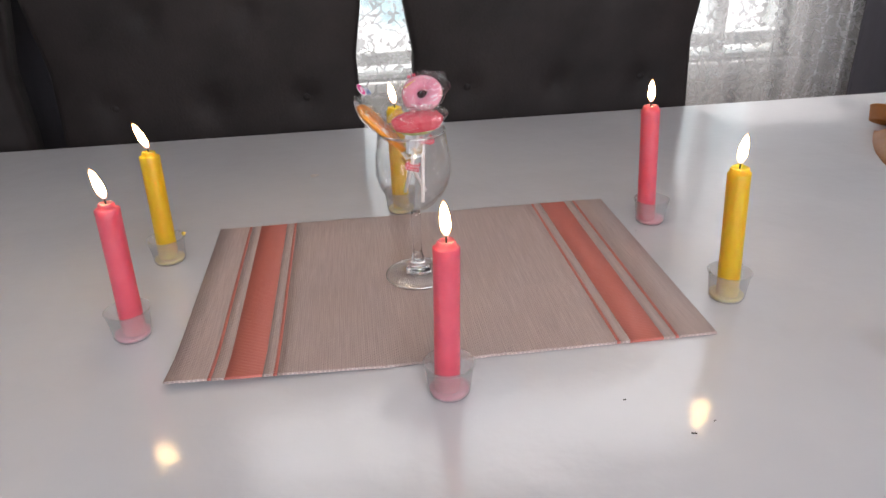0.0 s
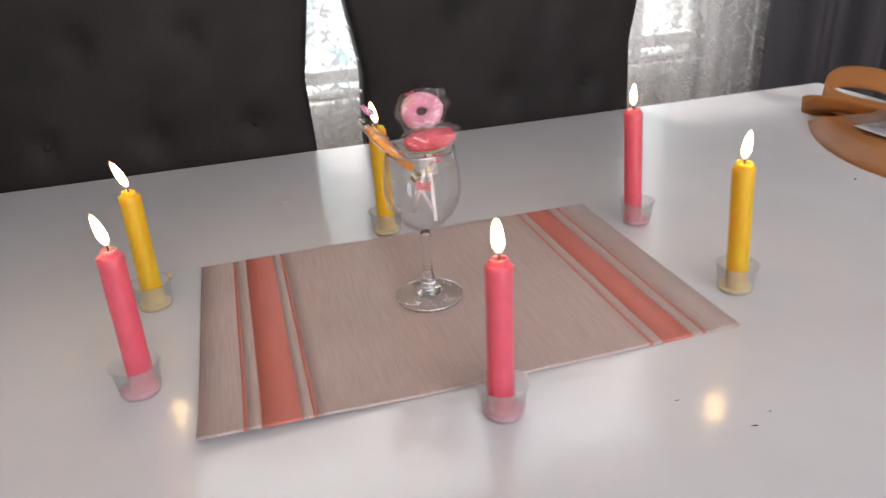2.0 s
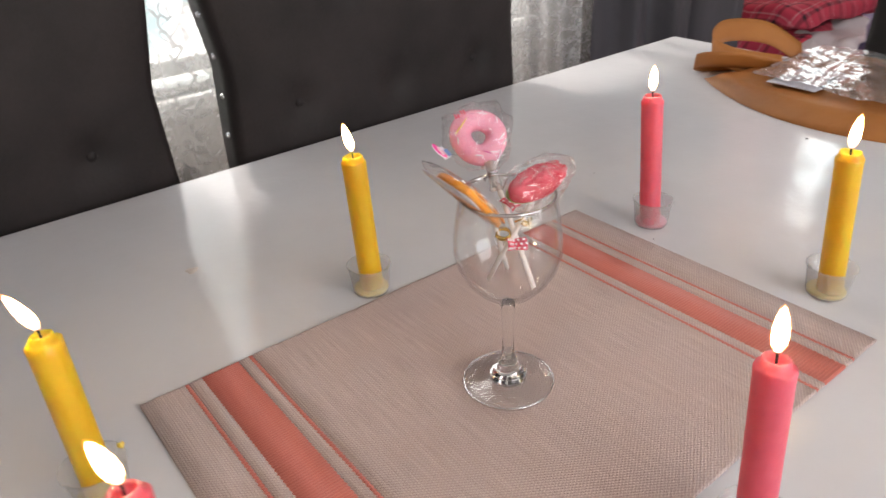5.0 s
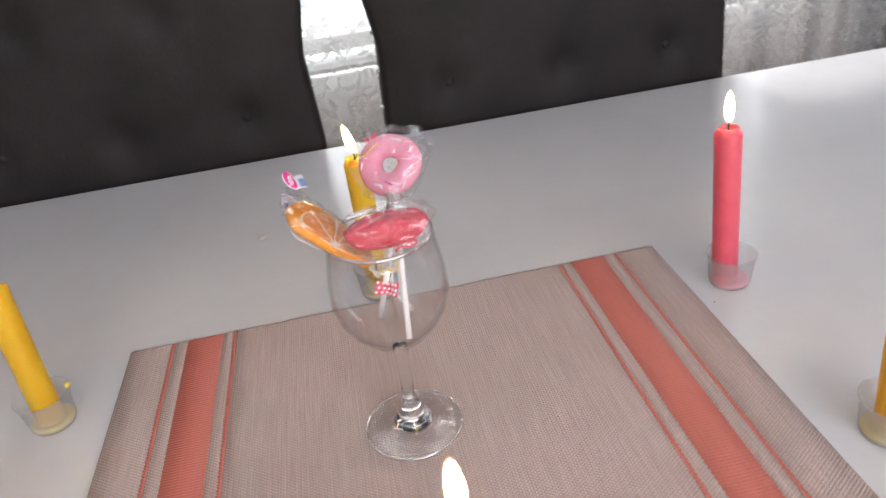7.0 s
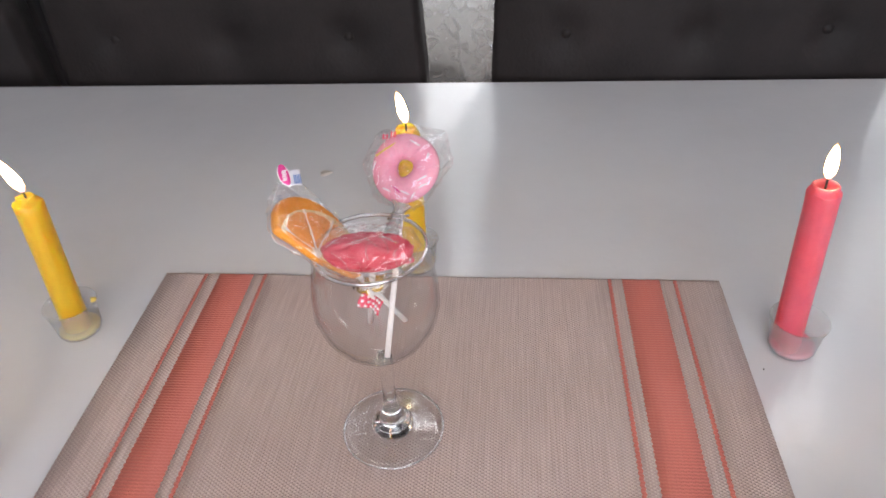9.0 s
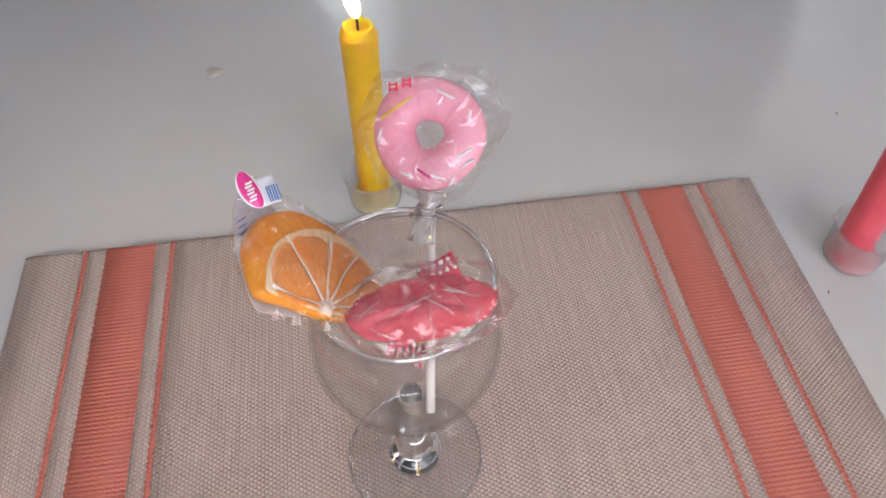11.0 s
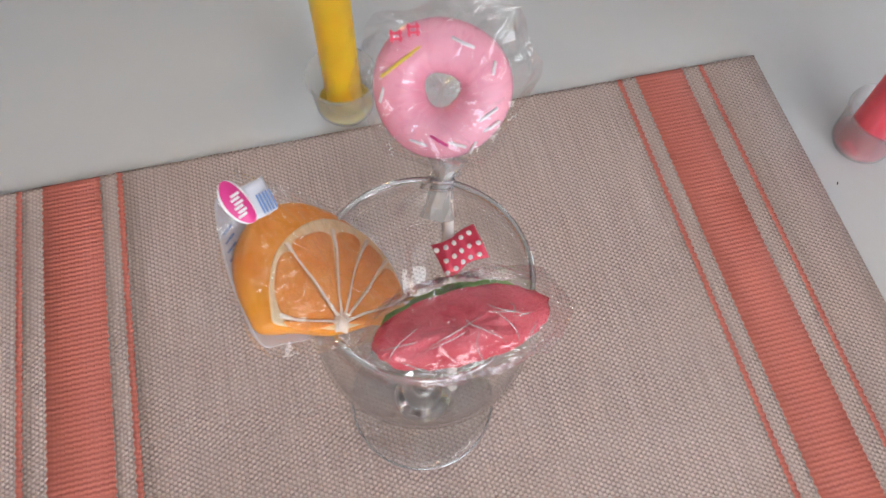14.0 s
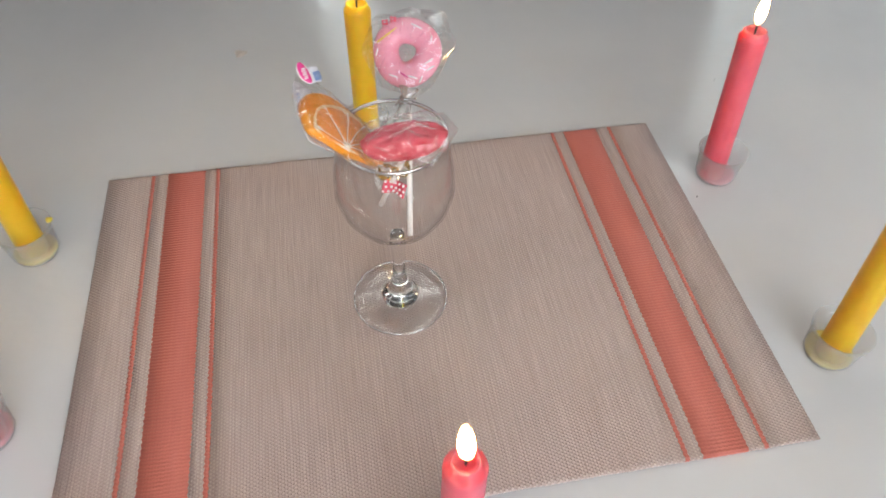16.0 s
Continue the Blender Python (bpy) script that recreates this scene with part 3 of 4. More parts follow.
candle(-0.267, -0.057, 0.874, False, (-0.22, -0.08), 1, shoulder=0.0015, foot=(0.0, -0.009), cup_at=(-0.003, 0.003))
candle(-0.268, 0.090, 0.869, True, (-0.36, -0.08), 2, shoulder=0.0018, foot=(0.0, -0.009), cup_at=(0.0, 0.002))
candle(-0.016, 0.174, 0.875, True, (-0.20, -0.03), 3, foot=(0.0, -0.008), cup_at=(0.0, 0.002), size=0.86)
candle(0.250, 0.087, 0.882, False, (-0.02, -0.08), 4, foot=(0.003, -0.009), cup_at=(0.006, 0.003), size=0.84)
candle(0.259, -0.087, 0.874, True, (0.08, -0.12), 5, foot=(0.002, -0.009), cup_at=(0.001, 0.003))
candle(-0.005, -0.180, 0.874, False, (-0.08, -0.05), 6, shoulder=0.0012, foot=(-0.004, -0.010), cup_at=(0.002, 0.002))

b = lathe([(0, 0.0022), (0.0016, 0.0018), (0.0024, 0.0), (0.0012, -0.0014), (0, -0.0016)], 10, lambda r, z, a, i: (r * (1 + 0.25 * math.sin(3 * a)), z))
crumb = part("wax_crumb", b, POOL_YELLOW)
crumb.location = (-0.2500, 0.0860, T + 0.0285)
tagged(crumb, "small lump of yellow wax on a cup rim", "wax")
for x, y, w, ang in ((0.119, -0.220, 0.0026, 10), (0.153, -0.263, 0.0040, -15), (0.173, -0.253, 0.0024, 40), (0.577, 0.091, 0.0060, 30), (0.313, 0.202, 0.0022, 25), (0.235, 0.059, 0.0020, 60)):
    b = box(-w / 2, w / 2, -w * 0.16, w * 0.16, 0, 0.0005, 0.0002)
    sp = part("crumb", b, WICK)
    sp.matrix_world = pose(x, y, T, 0, 0, ang)
    tagged(sp, "tiny dark crumb on the white tabletop", "crumb", "crumbs on the table")

drip = lathe([(0, 0.0010), (0.0030, 0.0009), (0.0052, 0.0005), (0.0058, 0.0)], 20, lambda r, z, a, i: (r * (1 + 0.18 * math.sin(3 * a + 1) + 0.1 * math.sin(5 * a)), z))
drip = part("wax_drip", drip, DRIP)
drip.matrix_world = pose(-0.124, 0.313, T)
tagged(drip, "dried brownish drip of wax on the tabletop", "wax")

spare = thing("spare_candle", axes((0.352, -0.209, T + 0.0098), (0.55, -0.84, 0), (0, 0, 1)), "unlit pink candle lying on the table", "candle")
part("wax_body", lathe([(0, 0), (0.0092, 0), (0.0098, 0.001), (0.0098, 0.118), (0.0075, 0.121), (0, 0.1195)], 32), WAX_PINK, spare)
part("wick", tube([(0, 0, 0.119), (0, 0, 0.125), (0.001, 0.001, 0.129)], 0.0007, 8), STICK, spare, "white wick")

# ---- wine glass ----
GX, GY = -0.012, -0.004
glass = thing("wine_glass", (GX, GY, MT), "clear wine glass holding wrapped lollipops on the placemat", "glass")
outer = [(0.0, 0.0696), (0.006, 0.0705), (0.0120, 0.0736), (0.0196, 0.0795), (0.0270, 0.0880), (0.0323, 0.0978), (0.0350, 0.1090), (0.0345, 0.1210), (0.0325, 0.1345), (0.0302, 0.1472)]
inner = [(r - 0.0011, z + (0.0014 if r < 0.02 else 0.0003)) for r, z in reversed(outer[1:])]
part("bowl", lathe(outer + [(0.0298, 0.1478)] + inner + [(0, 0.0722)], 72), BOWL, glass)
rim = lathe([(0.0289, 0.1478), (0.0293, 0.1488), (0.0304, 0.1488), (0.0308, 0.1478), (0.0304, 0.1469), (0.0293, 0.1469), (0.0289, 0.1478)], 72)
part("rim", rim, RIM, glass)
stem = [(0.0, 0.0690), (0.0030, 0.0692), (0.0042, 0.0688), (0.0047, 0.0662), (0.0047, 0.0600), (0.0043, 0.0510), (0.0040, 0.0410), (0.0041, 0.0320), (0.0046, 0.0260), (0.0062, 0.0205), (0.0066, 0.0180), (0.0072, 0.0150), (0.0096, 0.0112), (0.0126, 0.0088), (0.0122, 0.0054), (0.0, 0.0052)]
part("stem", lathe(stem, 48), GLASS, glass)
foot = [(0.0, 0.0048), (0.0125, 0.0050), (0.0128, 0.0080), (0.0150, 0.0068), (0.0180, 0.0058), (0.0260, 0.0042), (0.0312, 0.0032), (0.0322, 0.0020), (0.0312, 0.0006), (0.026, 0.0006), (0.016, 0.0016), (0, 0.0026)]
part("foot", lathe(foot, 64), FOOT, glass)
ring = lathe([(0.0312, 0.0030), (0.0317, 0.0038), (0.0325, 0.0030), (0.0317, 0.0022), (0.0312, 0.0030)], 72)
part("foot_rim", ring, RIM, glass)


# ---- lollipops ----


def pouch(outline, puff, seed, nr=7, na=46, crumple=0.0016):
    """A closed film bag round a flat sweet: outline(angle) gives its reach in the plane."""
    bm = bmesh.new()
    rng = random.Random(seed)
    sides = []
    rim_ring = None
    for s in (1, -1):
        rings = [[bm.verts.new((0, 0, s * puff))]]
        for i in range(1, nr + 1):
            q = i / nr
            if i == nr and rim_ring:
                rings.append(rim_ring)
                break
            ring = []
            for k in range(na):
                a = 2 * math.pi * (k + 0.5 * (i % 2)) / na
                r = outline(a) * q
                z = s * puff * math.sqrt(max(0.0, 1 - q ** 2.4)) + (rng.uniform(-1, 1) * crumple if i < nr else rng.uniform(-1, 1) * crumple * 1.5)
                ring.append(bm.verts.new((r * math.cos(a), r * math.sin(a), z)))
            rings.append(ring)
            if i == nr:
                rim_ring = ring
        sides.append(rings)
    for rings in sides:
        for p, q in zip(rings, rings[1:]):
            for k in range(na):
                j = (k + 1) % na
                if len(p) == 1:
                    bm.faces.new((p[0], q[k], q[j]))
                else:
                    bm.faces.new((p[k], p[j], q[j]))
                    bm.faces.new((p[k], q[j], q[k]))
    return bm


def rod_between(a, b, r, seg=10):
    return tube([a, Vector(a).lerp(Vector(b), 0.5), b], r, seg)


def twist_tie(name, centre, along, radius, material, parent, seed):
    """A foil tie wound round a stick, with two loose ends."""
    rng = random.Random(seed)
    d = Vector(along).normalized()
    s = d.cross(Vector((0.2, 0.5, 0.8))).normalized()
    u = d.cross(s)
    pts = [Vector(centre) + s * 0.0055 + u * 0.003 + d * 0.003]
    for i in range(22):
        a = i * 0.62
        pts.append(Vector(centre) + radius * (math.cos(a) * s + math.sin(a) * u) + d * (i - 11) * 0.00022)
    pts.append(Vector(centre) - s * 0.005 + u * 0.004 - d * 0.003)
    return part(name, tube(pts, 0.0007, 6), material, parent, "shiny foil twist tie")


def polka_tag(m, w, h, parent, seed):
    """A small bow of red paper with white dots."""
    def f(u, v):
        pinch = 0.80 + 0.20 * abs(2 * u - 1) ** 0.8
        return ((u - 0.5) * w, (v - 0.5) * h * pinch, 0.0026 * math.sin(u * 6 + seed) + 0.0012 * math.sin(v * 4))
    bm = thick(sheet(14, 8, f), 0.0004)
    bmesh.ops.transform(bm, matrix=m, verts=bm.verts[:])
    tag = part("paper_bow", bm, RED_INK, parent, "red paper bow with white dots")
    for i in range(5):
        for j in range(3):
            u, v = (i + 0.5 + 0.4 * (j % 2) - 0.2) / 5, (j + 0.5) / 3
            p = Vector(f(u, v))
            for s in (1, -1):
                b = lathe([(0, 0.0003), (0.0007, 0.0002), (0.0008, 0)], 10)
                bmesh.ops.transform(b, matrix=m @ Matrix.Translation(p + Vector((0, 0, s * 0.00055))), verts=b.verts[:])
                part("dot", b, WHITE_SPRINKLE, tag)


# doughnut
DC = Vector((0.003, 0.040, 0.9215))
dm = axes(DC, (-0.25, -0.70, 0.66), (0.08, 0.70, 0.72))
lolly = thing("doughnut_lollipop", dm, "pink iced doughnut lollipop wrapped in clear film", "lollipop", "lollipops in the glass")
bm = bmesh.new()
R, r = 0.0121, 0.0073


def ring_face(u, v):
    a, c = 2 * math.pi * u, 2 * math.pi * v
    k = 1 + 0.03 * math.sin(3 * a + 1)
    return ((R * k + r * math.cos(c)) * math.cos(a), (R * k + r * math.cos(c)) * math.sin(a), 0.82 * r * math.sin(c))


bm = sheet(56, 28, ring_face)
bmesh.ops.remove_doubles(bm, verts=bm.verts[:], dist=1e-6)
part("icing", bm, PINK_ICING, lolly)
inv = dm.inverted()
rng = random.Random(4)
for ang, rad, turn, length, mat_s in ((138, 0.0135, 33, 0.0135, YELLOW_SPRINKLE), (62, 0.0145, -28, 0.0065, WHITE_SPRINKLE), (-28, 0.0140, 32, 0.0065, WHITE_SPRINKLE), (-38, 0.0165, 28, 0.0060, WHITE_SPRINKLE), (-78, 0.0145, -20, 0.0062, WHITE_SPRINKLE), (-62, 0.0172, 62, 0.0050, WHITE_SPRINKLE), (-96, 0.0130, -35, 0.0055, MAGENTA), (-118, 0.0150, -22, 0.0055, WHITE_SPRINKLE), (20, 0.0155, 80, 0.0045, WHITE_SPRINKLE), (178, 0.0160, 70, 0.0045, WHITE_SPRINKLE)):
    a = radians(ang)
    p = Vector((rad * math.cos(a), rad * math.sin(a), 0))
    zc = 0.82 * math.sqrt(max(0, r * r - (rad - R) ** 2)) + 0.0002
    d = Vector((math.cos(radians(turn)), math.sin(radians(turn)), 0)) * length / 2
    part("sprinkle", tube([p - d + Vector((0, 0, zc - 0.0006)), p + Vector((0, 0, zc)), p + d + Vector((0, 0, zc - 0.0006))], 0.00048, 8), mat_s, lolly)


def star(a):
    k = 0.0232 + 0.0012 * math.sin(5 * a + 1)
    for c, w, amp in ((radians(42), 0.30, 0.0080), (radians(128), 0.22, 0.0045), (radians(178), 0.25, 0.0035), (radians(-90), 0.16, 0.004), (radians(10), 0.2, 0.004)):
        dlt = (a - c + math.pi) % (2 * math.pi) - math.pi
        k += amp * math.exp(-(dlt / w) ** 2)
    return k


part("wrapper", pouch(star, 0.0088, 3), WRAP, lolly, "crinkled clear wrapper film", False)
for i, (bx, by, bw, bh) in enumerate(((-0.0105, 0.0165, 0.0034, 0.0006), (-0.0105, 0.0150, 0.0034, 0.0006), (-0.0117, 0.0157, 0.0006, 0.0034), (-0.0058, 0.0178, 0.0034, 0.0006), (-0.0058, 0.0163, 0.0034, 0.0006), (-0.0048, 0.0170, 0.0006, 0.0034), (-0.0070, 0.0170, 0.0006, 0.0034), (-0.0094, 0.0157, 0.0006, 0.0030))):
    part("print_mark", box(bx - bw / 2, bx + bw / 2, by - bh / 2, by + bh / 2, 0.0066, 0.0069), RED_INK, lolly, "red printed mark on the film", False)
neck, low = inv @ Vector((-0.002, 0.0190, 0.8985)), inv @ Vector((-0.006, -0.022, 0.838))
part("stick", rod_between((0, -0.018, 0), low, 0.0017), STICK, lolly)
nd = (neck - Vector((0, -0.020, 0))).normalized()
bm = tube([Vector((0, -0.0195, 0)) + nd * k for k in (0, 0.003, 0.006, 0.010, 0.014, 0.018)], 0.0030, 14, [2.1, 1.3, 0.85, 1.05, 1.35, 1.6])
for v in bm.verts:
    v.co += Vector((1, 0.6, 1)) * 0.0015 * noise.noise(v.co * 620)
part("film_neck", bm, NECK, lolly, "gathered clear film", False)
twist_tie("twist_tie", Vector((0, -0.0195, 0)) + nd * 0.0075, nd, 0.0030, SILVER, lolly, 2)
polka_tag(inv @ axes((0.0012, 0.006, 0.8875), (-0.05, -0.55, 0.83), (-0.25, 0.8, 0.5)), 0.0140, 0.0112, lolly, 0.4)

# orange slice
om = axes((-0.0384, -0.0145, 0.9035), (0.755, -0.05, 0.655), (-0.15, 0.87, 0.47))
lolly = thing("orange_lollipop", om, "orange slice lollipop in a clear printed wrapper", "lollipop", "lollipops in the glass")

def smooth_ring(points, n=6):
    """A closed soft curve through a few points of the plane."""
    out, m = [], len(points)
    for i in range(m):
        p0, p1, p2, p3 = (Vector(points[(i + k) % m]) for k in (-1, 0, 1, 2))
        for j in range(n):
            t = j / n
            out.append(0.5 * (2 * p1 + (p2 - p0) * t + (2 * p0 - 5 * p1 + 4 * p2 - p3) * t * t + (3 * p1 - p0 - 3 * p2 + p3) * t ** 3))
    return out


def slab(ring, z0, z1, inset, bulge=0.0):
    """A plate with a rounded upper edge over a closed outline."""
    bm = bmesh.new()
    c = sum(ring, Vector((0, 0))) / len(ring)
    rows = [(0.0, z0), (0.0, z0 + (z1 - z0) * 0.45), (inset * 0.35, z0 + (z1 - z0) * 0.82), (inset, z1), (inset * 2.2, z1 + bulge)]
    loops = []
    for d, z in rows:
        loop = []
        for p in ring:
            r = p - c
            q = c + r * max(0.05, 1 - d / max(r.length, 1e-5))
            loop.append(bm.verts.new((q.x, q.y, z)))
        loops.append(loop)
    n = len(ring)
    for p, q in zip(loops, loops[1:]):
        for i in range(n):
            bm.faces.new((p[i], p[(i + 1) % n], q[(i + 1) % n], q[i]))
    bm.faces.new(loops[0])
    bm.faces.new(loops[-1])
    return bm


def mm_ring(points, n=6):
    return smooth_ring([(x / 1000, y / 1000) for x, y in points], n)


RIND = [(0, -2), (13, -4.5), (26, -6), (31.5, -2.5), (33, 8), (28.5, 19.6), (18, 30), (5, 35.2), (-8, 33.5), (-17.5, 27.5), (-22, 20), (-23, 12), (-21.5, 7), (-11, 3)]
PITH = [(0, -1.5), (13, -3.6), (26, -5), (31, -2), (32.2, 8), (28.2, 18), (20, 25.2), (11, 27.8), (1, 27), (-9, 23.4), (-16, 17), (-19.4, 11.5), (-20, 7.5), (-10, 3)]
part("rind", slab(mm_ring(RIND), -0.0026, 0.0014, 0.0012, 0.0003), ORANGE_RIND, lolly, "thick yellow-orange rind")
part("pith", slab(mm_ring(PITH), 0.0012, 0.0021, 0.0004), ORANGE_PITH, lolly, "pale pith")


def flesh_reach(a):
    """Distance from the core to the pith at an angle in degrees."""
    table = [(-30, 12), (-14, 29), (-6, 30.5), (16, 31.6), (35, 31.0), (58, 27.5), (80, 25.2), (100, 25.2), (125, 22.8), (145, 21.2), (158, 20.4), (172, 10), (200, 2)]
    for (a0, r0), (a1, r1) in zip(table, table[1:]):
        if a <= a1:
            return (r0 + (r1 - r0) * (a - a0) / (a1 - a0)) / 1000
    return 0.002


def segment(a0, a1):
    """One juicy segment: round at the pith, pointed at the core."""
    ring, gap, core = [], 1.0, 0.0028
    for i in range(17):
        u = i / 16
        a = a0 + gap + (a1 - a0 - 2 * gap) * u
        r = flesh_reach(a) * (1 - 0.085 * abs(2 * u - 1) ** 4) - 0.0001
        ring.append(Vector((r * math.cos(radians(a)), r * math.sin(radians(a)))))
    for u in (0.8, 0.2):
        a = radians(a0 + (a1 - a0) * u)
        ring.append(Vector((core * math.cos(a), core * math.sin(a))))
    return slab(ring, 0.0018, 0.0026, 0.0004, 0.0003)


spokes = [-24, -6, 16, 35, 58, 100, 156, 170]
for a0, a1 in zip(spokes, spokes[1:]):
    part("segment", segment(a0, a1), ORANGE_FLESH, lolly)
for k, a in enumerate(spokes[1:-1]):
    reach = flesh_reach(a)
    pts = []
    for q in (0.08, 0.3, 0.55, 0.8, 1.0):
        w = radians(a) + 0.035 * math.sin(q * 7 + k * 2)
        pts.append((reach * q * math.cos(w), reach * q * math.sin(w), 0.0026))
    part("membrane", tube(pts, 0.00036, 8, [1.5, 1.0, 0.8, 1.0, 1.8]), MEMBRANE, lolly, "pale membrane line")
b = lathe([(0, 0.0035), (0.0018, 0.0032), (0.0028, 0.0018)], 9, lambda r, z, a, i: (r * (1 + 0.25 * math.sin(4 * a)), z))
part("core", b, MEMBRANE, lolly, "white centre of the slice")
card = mm_ring([(-13, 42), (-3, 40), (2, 34), (-4, 12), (-5, 1), (-16, 2.5), (-22, 5), (-22, 16), (-19.5, 28)], 5)
part("backing_card", slab(card, -0.0040, -0.0034, 0.0001), LABEL_WHITE, lolly, "white printed card behind the slice")
for k in range(6):
    b = box(-0.0022, 0.0022, -0.00025, 0.00025, -0.0034, -0.0032)
    bmesh.ops.transform(b, matrix=pose(-0.0150 - 0.0006 * k, 0.0335 - 0.0022 * k, 0, 0, 0, 25), verts=b.verts[:])
    part("print_bar", b, LABEL_BLUE, lolly, "", False)


FILM = [(-5.5, 47.5), (9.5, 38.5), (24, 29), (34.5, 20), (37, 6), (36, -9), (16, -9), (0, -7), (-14, -2.5), (-27.5, 2), (-28, 14), (-24.5, 27), (-18.5, 38), (-13, 45)]
film_c = Vector((3, 15))


def orange_bag(a):
    """Reach of the film round the slice: a loose bag with straight welded edges."""
    d = Vector((math.cos(a), math.sin(a)))
    m, best = len(FILM), 0.03
    for i in range(m):
        p, q = Vector(FILM[i]) - film_c, Vector(FILM[(i + 1) % m]) - film_c
        e = q - p
        den = d.x * e.y - d.y * e.x
        if abs(den) > 1e-6:
            t, u = (p.x * e.y - p.y * e.x) / den, (p.x * d.y - p.y * d.x) / den
            if t > 0 and -1e-6 <= u <= 1 + 1e-6:
                best = t / 1000
    return best


bm = pouch(orange_bag, 0.0048, 8, 7, 50, 0.0008)
bmesh.ops.translate(bm, verts=bm.verts[:], vec=(film_c.x / 1000, film_c.y / 1000, 0))
part("wrapper", bm, WRAP, lolly, "clear wrapper film", False)
lab = om.inverted() @ axes((-0.0500, 0.0096, 0.9345), (0.35, -0.55, 0.75), (-0.25, 0.75, 0.55))


def wave_card(w, h, z):
    return thick(sheet(10, 6, lambda u, v: ((u - 0.5) * w, (v - 0.5) * h, z + 0.0012 * math.sin(u * 3))), 0.0003)


bm = wave_card(0.0070, 0.0085, 0.0)
bmesh.ops.transform(bm, matrix=lab @ pose(0.0005, -0.0005, 0), verts=bm.verts[:])
tag = part("label_card", bm, LABEL_WHITE, lolly, "white printed label with a magenta mark")
for grow, dz, mt, note in ((1.0, 0.0016, WHITE_SPRINKLE, "white border of the mark"), (0.82, 0.0019, MAGENTA, "magenta bean-shaped mark")):
    b = lathe([(0, 0.0002), (0.0058, 0.0002), (0.0060, 0)], 36)
    for v in b.verts:
        v.co.x = v.co.x * 0.52 * grow + 9 * v.co.y ** 2 + 14 * abs(v.co.y) ** 2 * (0.4 if v.co.y < 0 else 0)
        v.co.y *= 0.92 + 0.08 * grow
    bmesh.ops.transform(b, matrix=lab @ pose(-0.0045, 0.001, dz, 0, 0, 12), verts=b.verts[:])
    part("bean_mark", b, mt, tag, note)
for i in range(6):
    b = box(-0.0003, 0.0003, -0.0011, 0.0011, 0, 0.0002)
    bmesh.ops.transform(b, matrix=lab @ pose(-0.0045 + 0.0004 * (i % 2), -0.0020 + i * 0.0010, 0.0022, 0, 0, 98), verts=b.verts[:])
    part("print_bar", b, WHITE_SPRINKLE, tag, "", False)
for i in range(5):
    b = box(-0.00022 - 0.0001 * (i % 2), 0.00022, -0.0024, 0.0024, 0, 0.0002)
    bmesh.ops.transform(b, matrix=lab @ pose(0.0004 + i * 0.0008, -0.0018, 0.0015), verts=b.verts[:])
    part("print_bar", b, LABEL_BLUE, tag, "", False)
inv = om.inverted()
part("stick", rod_between(inv @ Vector((-0.022, -0.003, 0.8830)), inv @ Vector((0.000, 0.010, 0.836)), 0.0016), STICK, lolly)
twist_tie("twist_tie", inv @ Vector((-0.0165, -0.005, 0.8745)), inv.to_3x3() @ Vector((0.3, 0.4, -0.9)), 0.0045, GOLD, lolly, 5)

# watermelon slice
mm = axes((-0.008, -0.0262, 0.9160), (0.03, -0.95, -0.30), (-0.03, -0.30, 0.95))
lolly = thing("watermelon_lollipop", mm, "red watermelon slice lollipop in crinkled clear film", "lollipop", "lollipops in the glass")


def melon(y_low, y_high, grow, seed):
    """A plump slice: long in x, thin in z, flattened on top; cut between two heights."""
    def f(u, v):
        c = math.asin(max(-1, y_low)) + (math.asin(min(1, y_high)) - math.asin(max(-1, y_low))) * v
        a = 2 * math.pi * u
        w = max(0.02, math.cos(c)) ** 0.8
        y = math.sin(c) * (0.0070 if c > 0 else 0.0150) * grow
        n = 0.0015 * noise.noise((math.cos(a) * 4, math.sin(a) * 4 + seed, c * 5))
        return ((0.0222 * grow + n) * w * math.cos(a), y + n, (0.0090 * grow + n) * w * math.sin(a) - (0.0022 if grow > 1 else 0))
    bm = sheet(40, 14, f, True)
    bmesh.ops.holes_fill(bm, edges=[e for e in bm.edges if e.is_boundary])
    return bm


part("flesh", melon(-0.52, 1.0, 1.0, 0), MELON_RED, lolly)
part("rind", melon(-1.0, -0.48, 1.04, 2), MELON_GREEN, lolly, "green melon rind")


def melon_bag(a):
    k = 0.0238 + 0.0010 * math.sin(6 * a)
    s = math.sin(a)
    if s > 0:
        k = min(k, 0.0105 / max(0.05, s))
    for c, w, amp in ((radians(8), 0.15, 0.0035), (radians(172), 0.15, 0.003), (radians(-90), 0.2, 0.003)):
        dlt = (a - c + math.pi) % (2 * math.pi) - math.pi
        k += amp * math.exp(-(dlt / w) ** 2)
    return k


